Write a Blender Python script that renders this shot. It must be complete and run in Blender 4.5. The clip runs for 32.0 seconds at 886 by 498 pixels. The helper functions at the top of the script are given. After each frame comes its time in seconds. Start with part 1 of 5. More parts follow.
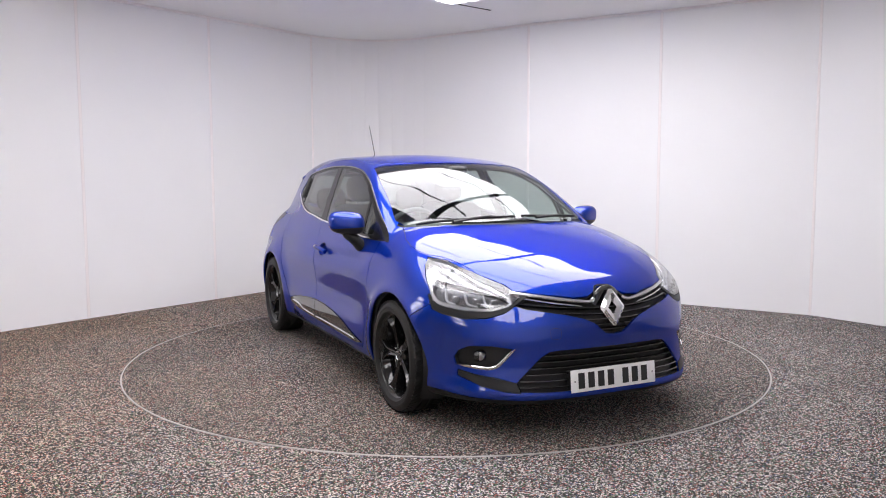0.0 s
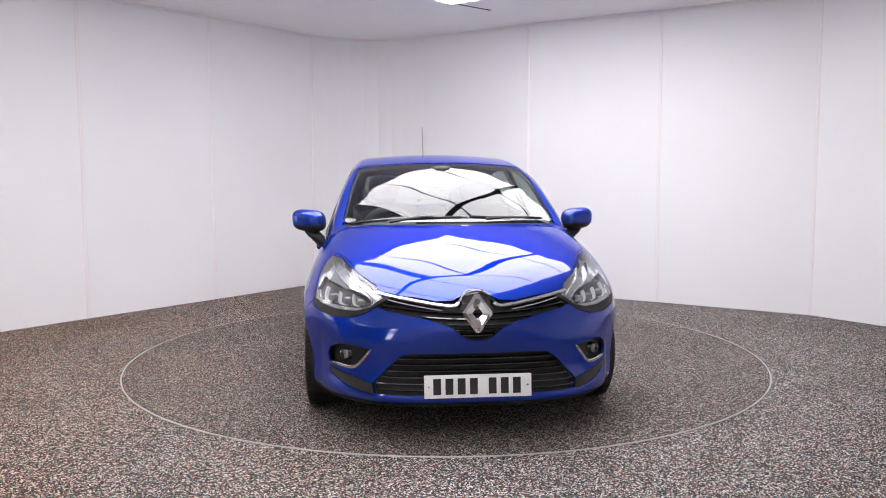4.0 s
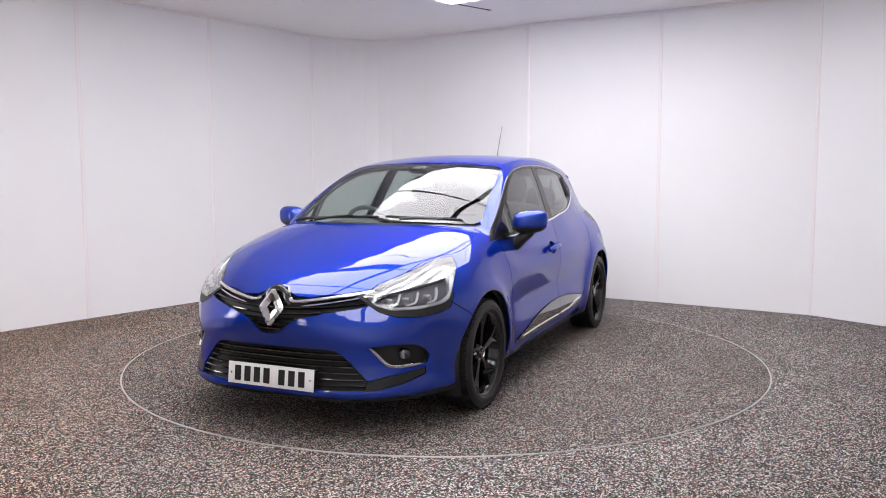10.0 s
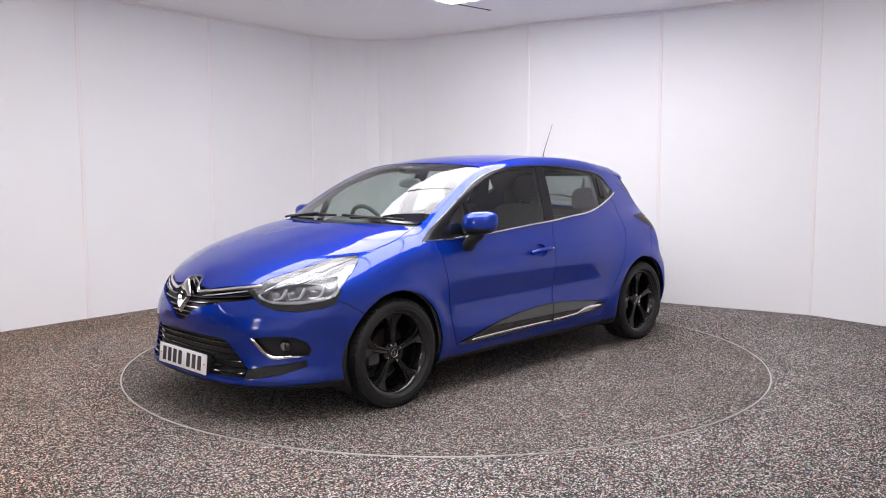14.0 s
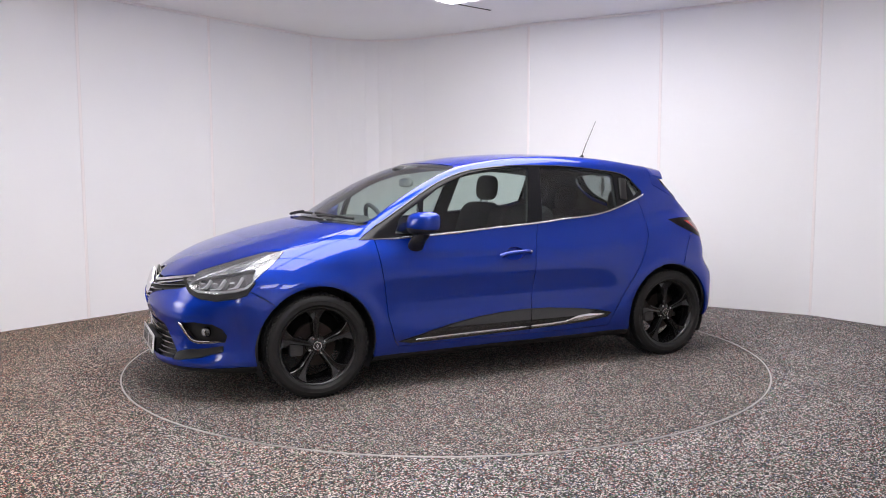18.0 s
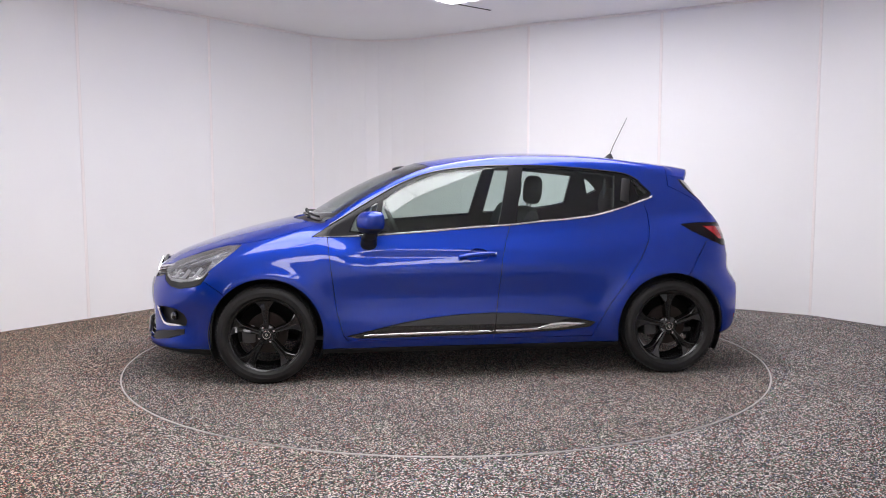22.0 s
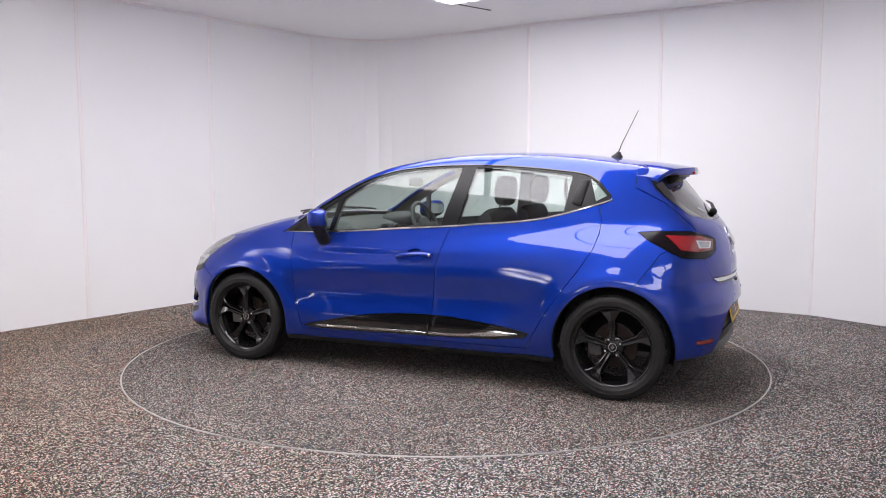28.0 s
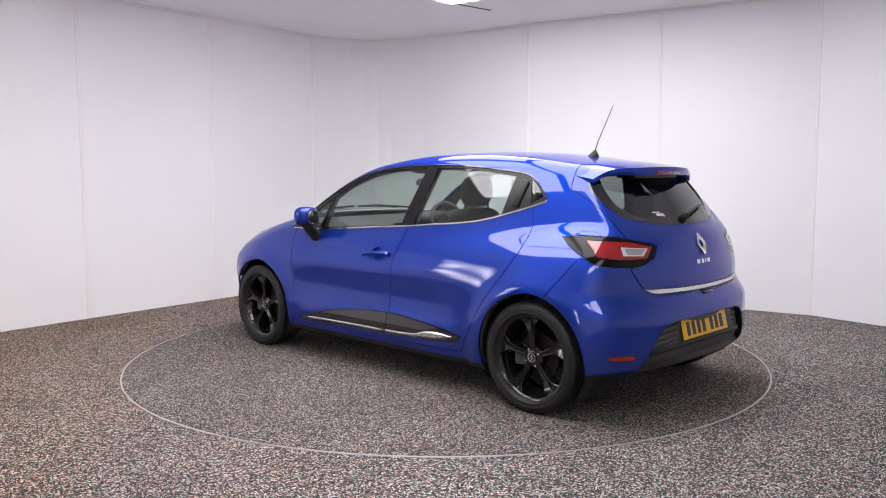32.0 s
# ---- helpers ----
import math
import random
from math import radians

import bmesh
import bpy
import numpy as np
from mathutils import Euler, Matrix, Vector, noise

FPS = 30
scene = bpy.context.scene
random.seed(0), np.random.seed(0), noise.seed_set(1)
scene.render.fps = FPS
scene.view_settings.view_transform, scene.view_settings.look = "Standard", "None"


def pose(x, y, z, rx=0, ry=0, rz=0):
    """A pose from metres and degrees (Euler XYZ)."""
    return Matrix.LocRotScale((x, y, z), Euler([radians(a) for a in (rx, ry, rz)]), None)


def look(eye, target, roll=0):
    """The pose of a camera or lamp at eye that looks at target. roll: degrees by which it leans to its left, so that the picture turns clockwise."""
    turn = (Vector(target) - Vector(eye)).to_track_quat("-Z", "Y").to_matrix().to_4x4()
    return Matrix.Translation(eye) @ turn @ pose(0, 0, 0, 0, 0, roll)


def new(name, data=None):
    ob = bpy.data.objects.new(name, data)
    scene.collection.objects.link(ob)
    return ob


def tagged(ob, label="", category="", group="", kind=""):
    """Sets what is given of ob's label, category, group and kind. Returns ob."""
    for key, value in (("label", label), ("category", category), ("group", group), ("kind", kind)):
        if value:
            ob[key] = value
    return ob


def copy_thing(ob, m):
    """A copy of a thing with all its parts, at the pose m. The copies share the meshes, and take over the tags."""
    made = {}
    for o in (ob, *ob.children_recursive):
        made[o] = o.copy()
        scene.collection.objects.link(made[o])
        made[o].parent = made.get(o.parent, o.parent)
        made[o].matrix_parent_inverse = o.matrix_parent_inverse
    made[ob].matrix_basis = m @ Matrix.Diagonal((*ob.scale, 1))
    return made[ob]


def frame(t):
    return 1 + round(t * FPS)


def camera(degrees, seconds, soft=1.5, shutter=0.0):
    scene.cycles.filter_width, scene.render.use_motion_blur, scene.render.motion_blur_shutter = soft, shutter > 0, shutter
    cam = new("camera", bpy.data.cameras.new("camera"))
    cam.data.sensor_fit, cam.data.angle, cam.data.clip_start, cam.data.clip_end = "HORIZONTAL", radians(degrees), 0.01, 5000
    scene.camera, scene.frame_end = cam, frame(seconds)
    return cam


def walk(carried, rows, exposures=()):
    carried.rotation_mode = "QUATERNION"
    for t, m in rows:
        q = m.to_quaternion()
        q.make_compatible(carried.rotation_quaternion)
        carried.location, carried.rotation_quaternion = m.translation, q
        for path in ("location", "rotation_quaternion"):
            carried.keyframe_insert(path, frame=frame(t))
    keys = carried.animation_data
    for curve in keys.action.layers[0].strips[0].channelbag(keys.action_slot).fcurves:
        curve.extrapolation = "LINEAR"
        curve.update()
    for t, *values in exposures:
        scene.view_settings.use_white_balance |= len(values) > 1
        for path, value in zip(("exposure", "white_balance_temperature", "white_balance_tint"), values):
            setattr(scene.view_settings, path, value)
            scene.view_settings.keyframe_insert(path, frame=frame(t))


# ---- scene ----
CLIP = 32.0
TURN_START, TURN_RATE = -26.09, 5.0074   # heading of the car in degrees (0: nose to the camera) and degrees a second
PIVOT = (0.0966, 0.0596)                 # turntable's axis in the car's own space
CEILING = 2.89

cam = camera(57.17, CLIP, soft=1.0)
EYE = (0.0, -5.8594, 1.3087)
AIM = (-0.0028 * 5.0, -5.8594 + 0.9956 * 5.0, 1.3087 - 0.0934 * 5.0)
LEAN = -0.15
walk(cam, [(0.0, look(EYE, AIM, LEAN)), (CLIP, look(EYE, AIM, LEAN))])
# ---------- light ----------
world = bpy.data.worlds.new("world")
scene.world = world
world.use_nodes = True
world.node_tree.nodes["Background"].inputs["Color"].default_value = (0.8, 0.82, 0.9, 1)
world.node_tree.nodes["Background"].inputs["Strength"].default_value = 0.02
scene.view_settings.exposure = 0.69
PANEL_GLOW = 4.3
# ---------- helpers ----------
def part(name, bm, material, parent, label="", smooth=None):
    """Links a bmesh as one mesh object under a thing or a part."""
    me = bpy.data.meshes.new(name)
    bm.to_mesh(me)
    bm.free()
    for m in (material if isinstance(material, (list, tuple)) else [material]):
        me.materials.append(m)
    ob = new(name, me)
    if smooth is not None:
        me.shade_smooth()
        if smooth < 180:
            me.set_sharp_from_angle(angle=radians(smooth))
    if parent is not None:
        ob.parent = parent
    if label:
        ob["label"] = label
    return ob


def empty(name, label, category, group="", kind=""):
    return tagged(new(name), label, category, group, kind)


# ---------- materials ----------
def material(name, colour, rough=0.5, metal=0.0, **more):
    """A surface; more: coat, spec, glow, bump (height, size), vary (share, size), see (transmission), ior, flake."""
    m = bpy.data.materials.new(name)
    m.use_nodes = True
    nt = m.node_tree
    b = nt.nodes["Principled BSDF"]
    b.inputs["Base Color"].default_value = (*colour, 1)
    b.inputs["Roughness"].default_value, b.inputs["Metallic"].default_value = rough, metal
    if "spec" in more:
        b.inputs["Specular IOR Level"].default_value = more["spec"]
    if "coat" in more:
        b.inputs["Coat Weight"].default_value, b.inputs["Coat Roughness"].default_value = more["coat"], 0.015
    if "glow" in more:
        b.inputs["Emission Color"].default_value = (*more.get("glow_colour", colour), 1)
        b.inputs["Emission Strength"].default_value = more["glow"]
    if "see" in more:
        b.inputs["Transmission Weight"].default_value, b.inputs["IOR"].default_value = more["see"], more.get("ior", 1.45)
    at = nt.nodes.new("ShaderNodeTexCoord")
    if "vary" in more:
        share, size = more["vary"]
        n1 = nt.nodes.new("ShaderNodeTexNoise")
        n1.inputs["Scale"].default_value, n1.inputs["Detail"].default_value = 1 / size, 5
        nt.links.new(at.outputs["Object"], n1.inputs["Vector"])
        mr = nt.nodes.new("ShaderNodeMapRange")
        mr.inputs[1].default_value, mr.inputs[2].default_value = 0.25, 0.75
        mr.inputs[3].default_value, mr.inputs[4].default_value = 1 - share, 1 + share
        nt.links.new(n1.outputs[0], mr.inputs[0])
        mix = nt.nodes.new("ShaderNodeVectorMath")
        mix.operation = "SCALE"
        mix.inputs[0].default_value = colour
        nt.links.new(mr.outputs[0], mix.inputs["Scale"])
        nt.links.new(mix.outputs[0], b.inputs["Base Color"])
    if "bump" in more:
        height, size = more["bump"]
        n2 = nt.nodes.new("ShaderNodeTexNoise")
        n2.inputs["Scale"].default_value, n2.inputs["Detail"].default_value = 1 / size, 4
        nt.links.new(at.outputs["Object"], n2.inputs["Vector"])
        bu = nt.nodes.new("ShaderNodeBump")
        bu.inputs["Distance"].default_value, bu.inputs["Strength"].default_value = height, 1.0
        nt.links.new(n2.outputs[0], bu.inputs["Height"])
        nt.links.new(bu.outputs[0], b.inputs["Normal"])
    return m


def thin_glass(name, tint):
    """A pane: clear with a tint, mirror-like towards grazing views."""
    m = bpy.data.materials.new(name)
    m.use_nodes = True
    nt = m.node_tree
    nt.nodes.remove(nt.nodes["Principled BSDF"])
    clear, shine, mix, lw = (nt.nodes.new(k) for k in ("ShaderNodeBsdfTransparent", "ShaderNodeBsdfGlossy", "ShaderNodeMixShader", "ShaderNodeLayerWeight"))
    clear.inputs["Color"].default_value = (*tint, 1)
    shine.inputs["Roughness"].default_value = 0.0
    lw.inputs["Blend"].default_value = 0.5
    rise, share = nt.nodes.new("ShaderNodeMath"), nt.nodes.new("ShaderNodeMath")
    rise.operation, rise.inputs[1].default_value = "POWER", 4.0
    share.operation, share.inputs[1].default_value, share.inputs[2].default_value = "MULTIPLY_ADD", 0.88, 0.085
    nt.links.new(lw.outputs["Facing"], rise.inputs[0])
    nt.links.new(rise.outputs[0], share.inputs[0])
    nt.links.new(share.outputs[0], mix.inputs[0])
    nt.links.new(clear.outputs[0], mix.inputs[1])
    nt.links.new(shine.outputs[0], mix.inputs[2])
    nt.links.new(mix.outputs[0], nt.nodes["Material Output"].inputs[0])
    return m


def paint_blue():
    m = material("blue_metallic_paint", (0.005, 0.035, 0.31), 0.44, 0.75, coat=1.0)
    nt = m.node_tree
    b = nt.nodes["Principled BSDF"]
    at = nt.nodes.new("ShaderNodeTexCoord")
    b.inputs["Coat IOR"].default_value, b.inputs["Coat Roughness"].default_value = 1.56, 0.003
    b.inputs["Specular IOR Level"].default_value, b.inputs["Specular Tint"].default_value = 0.0, (0.10, 0.22, 0.8, 1)
    flake = nt.nodes.new("ShaderNodeTexVoronoi")
    flake.inputs["Scale"].default_value = 900
    nt.links.new(at.outputs["Object"], flake.inputs["Vector"])
    ramp = nt.nodes.new("ShaderNodeMapRange")
    ramp.inputs[3].default_value, ramp.inputs[4].default_value = 0.8, 1.25
    nt.links.new(flake.outputs["Color"], ramp.inputs[0])
    mix = nt.nodes.new("ShaderNodeVectorMath")
    mix.operation = "SCALE"
    mix.inputs[0].default_value = (0.005, 0.035, 0.335)
    nt.links.new(ramp.outputs[0], mix.inputs["Scale"])
    nt.links.new(mix.outputs[0], b.inputs["Base Color"])
    return m


def speckled_carpet(name, tint, gain, browning, grain):
    m = material(name, (0.1, 0.1, 0.1), 0.85)
    nt = m.node_tree
    b = nt.nodes["Principled BSDF"]
    at = nt.nodes.new("ShaderNodeTexCoord")
    chips = nt.nodes.new("ShaderNodeTexVoronoi")
    chips.inputs["Scale"].default_value = grain
    nt.links.new(at.outputs["Object"], chips.inputs["Vector"])
    split = nt.nodes.new("ShaderNodeSeparateColor")
    nt.links.new(chips.outputs["Color"], split.inputs[0])
    ramp = nt.nodes.new("ShaderNodeValToRGB")
    ramp.color_ramp.interpolation = "CONSTANT"
    e = ramp.color_ramp.elements
    e[0].position, e[0].color = 0.0, (0.008, 0.008, 0.008, 1)
    e[1].position, e[1].color = 0.42, (0.030, 0.028, 0.027, 1)
    for at_, c in ((0.56, (0.17, 0.16, 0.155)), (0.68, (0.76, 0.73, 0.70)), (0.83, (0.45, 0.12, 0.09)), (0.89, (0.08, 0.24, 0.10)), (0.93, (0.10, 0.16, 0.34)), (0.96, (0.9, 0.87, 0.84))):
        n = e.new(at_)
        n.color = (*c, 1)
    nt.links.new(split.outputs[0], ramp.inputs[0])
    broad = nt.nodes.new("ShaderNodeTexNoise")
    broad.inputs["Scale"].default_value = 1.3
    nt.links.new(at.outputs["Object"], broad.inputs["Vector"])
    mr = nt.nodes.new("ShaderNodeMapRange")
    mr.inputs[1].default_value, mr.inputs[2].default_value, mr.inputs[3].default_value, mr.inputs[4].default_value = 0.3, 0.7, 0.86, 1.14
    nt.links.new(broad.outputs[0], mr.inputs[0])
    mix = nt.nodes.new("ShaderNodeVectorMath")
    mix.operation = "SCALE"
    nt.links.new(ramp.outputs[0], mix.inputs[0])
    nt.links.new(mr.outputs[0], mix.inputs["Scale"])
    hue = nt.nodes.new("ShaderNodeVectorMath")
    hue.operation, hue.inputs[1].default_value = "MULTIPLY", [c * gain for c in tint]
    nt.links.new(mix.outputs[0], hue.inputs[0])
    # browner towards -x, with an uneven noisy edge
    place, brown_range, lay = nt.nodes.new("ShaderNodeSeparateXYZ"), nt.nodes.new("ShaderNodeMapRange"), nt.nodes.new("ShaderNodeMix")
    blot = nt.nodes.new("ShaderNodeTexNoise")
    blot.inputs["Scale"].default_value, blot.inputs["Detail"].default_value = 0.9, 6
    nt.links.new(at.outputs["Object"], blot.inputs["Vector"])
    nt.links.new(at.outputs["Object"], place.inputs[0])
    swing = nt.nodes.new("ShaderNodeMath")
    swing.operation, swing.inputs[1].default_value = "MULTIPLY_ADD", 5.0
    nt.links.new(blot.outputs[0], swing.inputs[0])
    nt.links.new(place.outputs[0], swing.inputs[2])
    brown_range.inputs[1].default_value, brown_range.inputs[2].default_value = 2.2, -0.8
    brown_range.inputs[3].default_value, brown_range.inputs[4].default_value = 0.0, browning
    nt.links.new(swing.outputs[0], brown_range.inputs[0])
    lay.data_type, lay.blend_type = "RGBA", "MULTIPLY"
    lay.inputs[7].default_value = (1.03, 0.83, 0.65, 1)
    nt.links.new(brown_range.outputs[0], lay.inputs[0])
    nt.links.new(hue.outputs[0], lay.inputs[6])
    nt.links.new(lay.outputs[2], b.inputs["Base Color"])
    bu = nt.nodes.new("ShaderNodeBump")
    bu.inputs["Distance"].default_value, bu.inputs["Strength"].default_value = 0.003, 0.7
    nt.links.new(split.outputs[1], bu.inputs["Height"])
    nt.links.new(bu.outputs[0], b.inputs["Normal"])
    return m


PAINT = paint_blue()
CARPET = speckled_carpet("speckled_chip_floor", (1.0, 0.965, 0.945), 0.85, 1.0, 180)
# same chips for the turntable, darker, browner and finer
TABLE_CARPET = speckled_carpet("browner_speckled_chip_floor", (1.0, 0.93, 0.87), 0.66, 0.6, 190)
WALL = material("white_wall_panel", (0.93, 0.925, 0.93), 0.5, vary=(0.012, 0.7), bump=(0.0006, 0.25))
CEIL = material("white_ceiling_board", (0.95, 0.945, 0.95), 0.6, vary=(0.015, 0.9), bump=(0.0005, 0.1))
TRIM = material("white_joint_strip", (0.95, 0.905, 0.895), 0.4)
TRIM_SHADE = material("joint_shade", (0.88, 0.855, 0.855), 0.7)
DARK_TRIM = material("dark_gap", (0.02, 0.02, 0.022), 0.6)
GLOW = material("lit_diffuser", (0.9, 0.9, 0.9), 0.4, glow=PANEL_GLOW, glow_colour=(0.99, 0.96, 0.995))
RING = material("aluminium_edge", (0.50, 0.48, 0.46), 0.42, 0.8, vary=(0.1, 0.15))
BLACK = material("satin_black_plastic", (0.017, 0.0168, 0.017), 0.45, spec=0.3, bump=(0.0002, 0.004))
GLOSS_BLACK = material("gloss_black", (0.006, 0.006, 0.007), 0.08, coat=1.0)
FRAME_BLACK = material("semi_gloss_black", (0.007, 0.007, 0.008), 0.25, spec=0.3)
RUBBER = material("tyre_rubber", (0.020, 0.0195, 0.0195), 0.5, spec=0.25, vary=(0.25, 0.05), bump=(0.0004, 0.006))
CHROME = material("bright_chrome", (0.86, 0.86, 0.87), 0.07, 1.0)
SATIN = material("satin_silver", (0.78, 0.78, 0.79), 0.22, 1.0)
RED_LENS = material("red_lamp_lens", (0.30, 0.004, 0.006), 0.06, coat=1.0)
CLEAR_LENS = material("clear_ribbed_lens", (0.50, 0.50, 0.52), 0.12, 0.5, bump=(0.002, 0.012))
LAMP_GLASS = thin_glass("clear_lamp_cover", (0.95, 0.96, 0.97))
LAMP_BOWL = material("lamp_reflector", (0.52, 0.52, 0.54), 0.26, 0.7)
LIGHT_GUIDE = material("white_light_guide", (0.62, 0.63, 0.65), 0.2, coat=0.6)
GLASS = thin_glass("tinted_window_glass", (0.72, 0.81, 0.77))
PRIVACY = thin_glass("dark_tinted_glass", (0.30, 0.33, 0.32))
TRIM_GREY = material("dark_grey_cabin_plastic", (0.075, 0.074, 0.074), 0.6, vary=(0.1, 0.1), bump=(0.0004, 0.003))
CLOTH = material("black_seat_cloth", (0.040, 0.039, 0.040), 0.85, vary=(0.2, 0.02), bump=(0.0008, 0.002))
LINING = material("pale_headlining", (0.40, 0.40, 0.39), 0.9, bump=(0.0005, 0.002))
WHEEL_BLACK = material("gloss_black_alloy", (0.008, 0.008, 0.0085), 0.09, 0.0, spec=0.6)
BRAKE = material("brake_iron", (0.028, 0.020, 0.017), 0.5, 0.6, vary=(0.3, 0.03))
PLATE_WHITE = material("white_plate", (0.95, 0.95, 0.94), 0.35, coat=0.4)
PLATE_YELLOW = material("yellow_plate", (0.95, 0.54, 0.006), 0.4)
INK = material("black_plate_print", (0.012, 0.012, 0.013), 0.4)
MIRROR_GLASS = material("mirror_glass", (0.55, 0.56, 0.57), 0.01, 1.0)
STICKER = material("white_sticker", (0.7, 0.7, 0.7), 0.5)
YARD = material("dim_workshop_wall", (0.11, 0.10, 0.09), 0.8, vary=(0.3, 0.8), bump=(0.002, 0.2))
TUBE = material("lit_tube", (0.9, 0.9, 0.9), 0.4, glow=16.0, glow_colour=(1.0, 0.93, 0.90))
DAYLIT = material("daylit_gap", (0.9, 0.9, 0.9), 0.4, glow=7.0, glow_colour=(1.0, 0.95, 0.93))
LAMP_LENS = material("smoked_projector_lens", (0.22, 0.22, 0.23), 0.05, 0.2, coat=1.0)

def lit_band_sheet():
    """Sheet glowing in two spots that fade outwards, standing in for lit wall."""
    m = material("glowing_band_sheet", (0.9, 0.9, 0.9), 0.6, glow=1.0, glow_colour=(1.0, 0.96, 0.98))
    nt = m.node_tree
    at, split = nt.nodes.new("ShaderNodeTexCoord"), nt.nodes.new("ShaderNodeSeparateXYZ")
    nt.links.new(at.outputs["Generated"], split.inputs[0])

    def calc(kind, a, b, c=0.0):
        n = nt.nodes.new("ShaderNodeMath")
        n.operation = kind
        for i, v in enumerate((a, b, c)):
            if isinstance(v, float):
                n.inputs[i].default_value = v
            else:
                nt.links.new(v, n.inputs[i])
        return n.outputs[0]

    wave = calc("SINE", calc("MULTIPLY", split.outputs[0], math.pi), 0.0)
    hot_spots = calc("COSINE", calc("MULTIPLY", split.outputs[2], 4 * math.pi), 0.0)
    ends = calc("SINE", calc("MULTIPLY", split.outputs[2], math.pi), 0.0)
    hot_spots = calc("MULTIPLY_ADD", hot_spots, -0.42, 0.58)
    power = calc("MULTIPLY", calc("MULTIPLY", calc("POWER", wave, 2.0), calc("POWER", ends, 0.7)), calc("MULTIPLY", hot_spots, 8.5))
    nt.links.new(power, nt.nodes["Principled BSDF"].inputs["Emission Strength"])
    return m


LIT_BAND = lit_band_sheet()
SMOKED = material("smoked_lamp_housing", (0.006, 0.004, 0.005), 0.10, spec=0.22)
LAMP_DARK = material("dark_lamp_housing", (0.17, 0.17, 0.178), 0.22, 0.5)
# ---------- the car's outer form, as smooth curves ----------
GRID = np.arange(-2.6, 2.6, 0.0025)


def curve(pairs, soft=0.04):
    """A soft curve through (position, value) pairs."""
    k, v = zip(*sorted(pairs))
    k, v = np.array(k), np.array(v)
    raw = np.interp(GRID, k, v)
    raw = np.where(GRID < k[0], v[0] + (GRID - k[0]) * (v[1] - v[0]) / (k[1] - k[0]), raw)
    raw = np.where(GRID > k[-1], v[-1] + (GRID - k[-1]) * (v[-1] - v[-2]) / (k[-1] - k[-2]), raw)
    n = int(3 * soft / 0.0025)
    w = np.exp(-0.5 * (np.arange(-n, n + 1) * 0.0025 / soft) ** 2)
    pad = np.concatenate([raw[0] + (raw[1] - raw[0]) * np.arange(-n, 0), raw, raw[-1] + (raw[-1] - raw[-2]) * np.arange(1, n + 1)])
    table = np.convolve(pad, w / w.sum(), "valid")
    return lambda q: np.interp(q, GRID, table)


def smax(a, b, k):
    h = np.maximum(k - np.abs(a - b), 0) / k
    return np.maximum(a, b) + h * h * k / 4


def smin(a, b, k):
    return -smax(-a, -b, k)


AXLE, HUB_Z = 1.2945, 0.300
widest = curve([(2.2, 0.80), (1.75, 0.842), (1.29, 0.862), (0.9, 0.850), (0.4, 0.838), (0, 0.838), (-0.5, 0.843), (-1.0, 0.846), (-1.3, 0.848), (-1.6, 0.836), (-2.0, 0.80)], 0.12)
door_section = curve([(0.10, -0.09), (0.20, -0.022), (0.26, 0.005), (0.33, 0.012), (0.39, 0.007), (0.46, -0.006), (0.53, -0.012), (0.60, -0.004), (0.665, 0.005), (0.72, 0.003), (0.82, -0.012), (0.90, -0.036), (0.98, -0.075), (1.1, -0.16)], 0.011)
wing_section = curve([(0.10, -0.08), (0.22, -0.035), (0.34, -0.01), (0.50, 0.0), (0.66, 0.0), (0.78, -0.028), (0.88, -0.070), (0.98, -0.125), (1.1, -0.22)], 0.04)
door_zone = curve([(2.0, 0), (1.0, 0), (0.72, 1), (-0.55, 1), (-0.95, 0), (-2.0, 0)], 0.08)
bonnet_line = curve([(2.30, 0.52), (2.14, 0.67), (2.05, 0.735), (1.9, 0.794), (1.7, 0.866), (1.5, 0.923), (1.28, 0.975), (1.1, 1.008), (0.8, 1.030), (0.0, 1.058), (-0.5, 1.083), (-1.0, 1.110), (-1.5, 1.090), (-1.8, 1.040), (-2.1, 0.95)], 0.05)
roof_line = curve([(1.6, 0.66), (1.035, 1.042), (0.869, 1.146), (0.663, 1.252), (0.458, 1.334), (0.294, 1.380), (0.05, 1.415), (-0.157, 1.435), (-0.36, 1.443), (-0.57, 1.443), (-0.77, 1.436), (-0.98, 1.420), (-1.18, 1.393), (-1.39, 1.366), (-1.7, 1.32)], 0.05)
roof_sweep = curve([(2.0, 0.24), (0.6, 0.26), (-0.1, 0.10), (-2.0, 0.0)], 0.1)
nose_line = curve([(0.05, 1.98), (0.14, 2.060), (0.18, 2.116), (0.212, 2.138), (0.245, 2.131), (0.29, 2.112), (0.36, 2.108), (0.43, 2.116), (0.49, 2.138), (0.56, 2.147), (0.61, 2.136), (0.65, 2.120), (0.70, 2.088), (0.76, 2.03), (1.0, 1.78)], 0.014)
tail_line = curve([(0.05, -1.80), (0.16, -1.83), (0.26, -1.885), (0.36, -1.912), (0.52, -1.915), (0.60, -1.905), (0.64, -1.885), (0.75, -1.885), (0.88, -1.855), (0.98, -1.805), (1.1, -1.72)], 0.02)
glass_taper = curve([(1.3, -0.060), (1.0, -0.022), (0.5, 0.012), (0, 0), (-0.6, -0.008), (-1.1, -0.045), (-1.5, -0.105), (-2, -0.2)], 0.12)
hatch_line = curve([(0.7, -1.70), (0.93, -1.79), (1.0, -1.765), (1.11, -1.665), (1.25, -1.545), (1.34, -1.47), (1.5, -1.34)], 0.04)


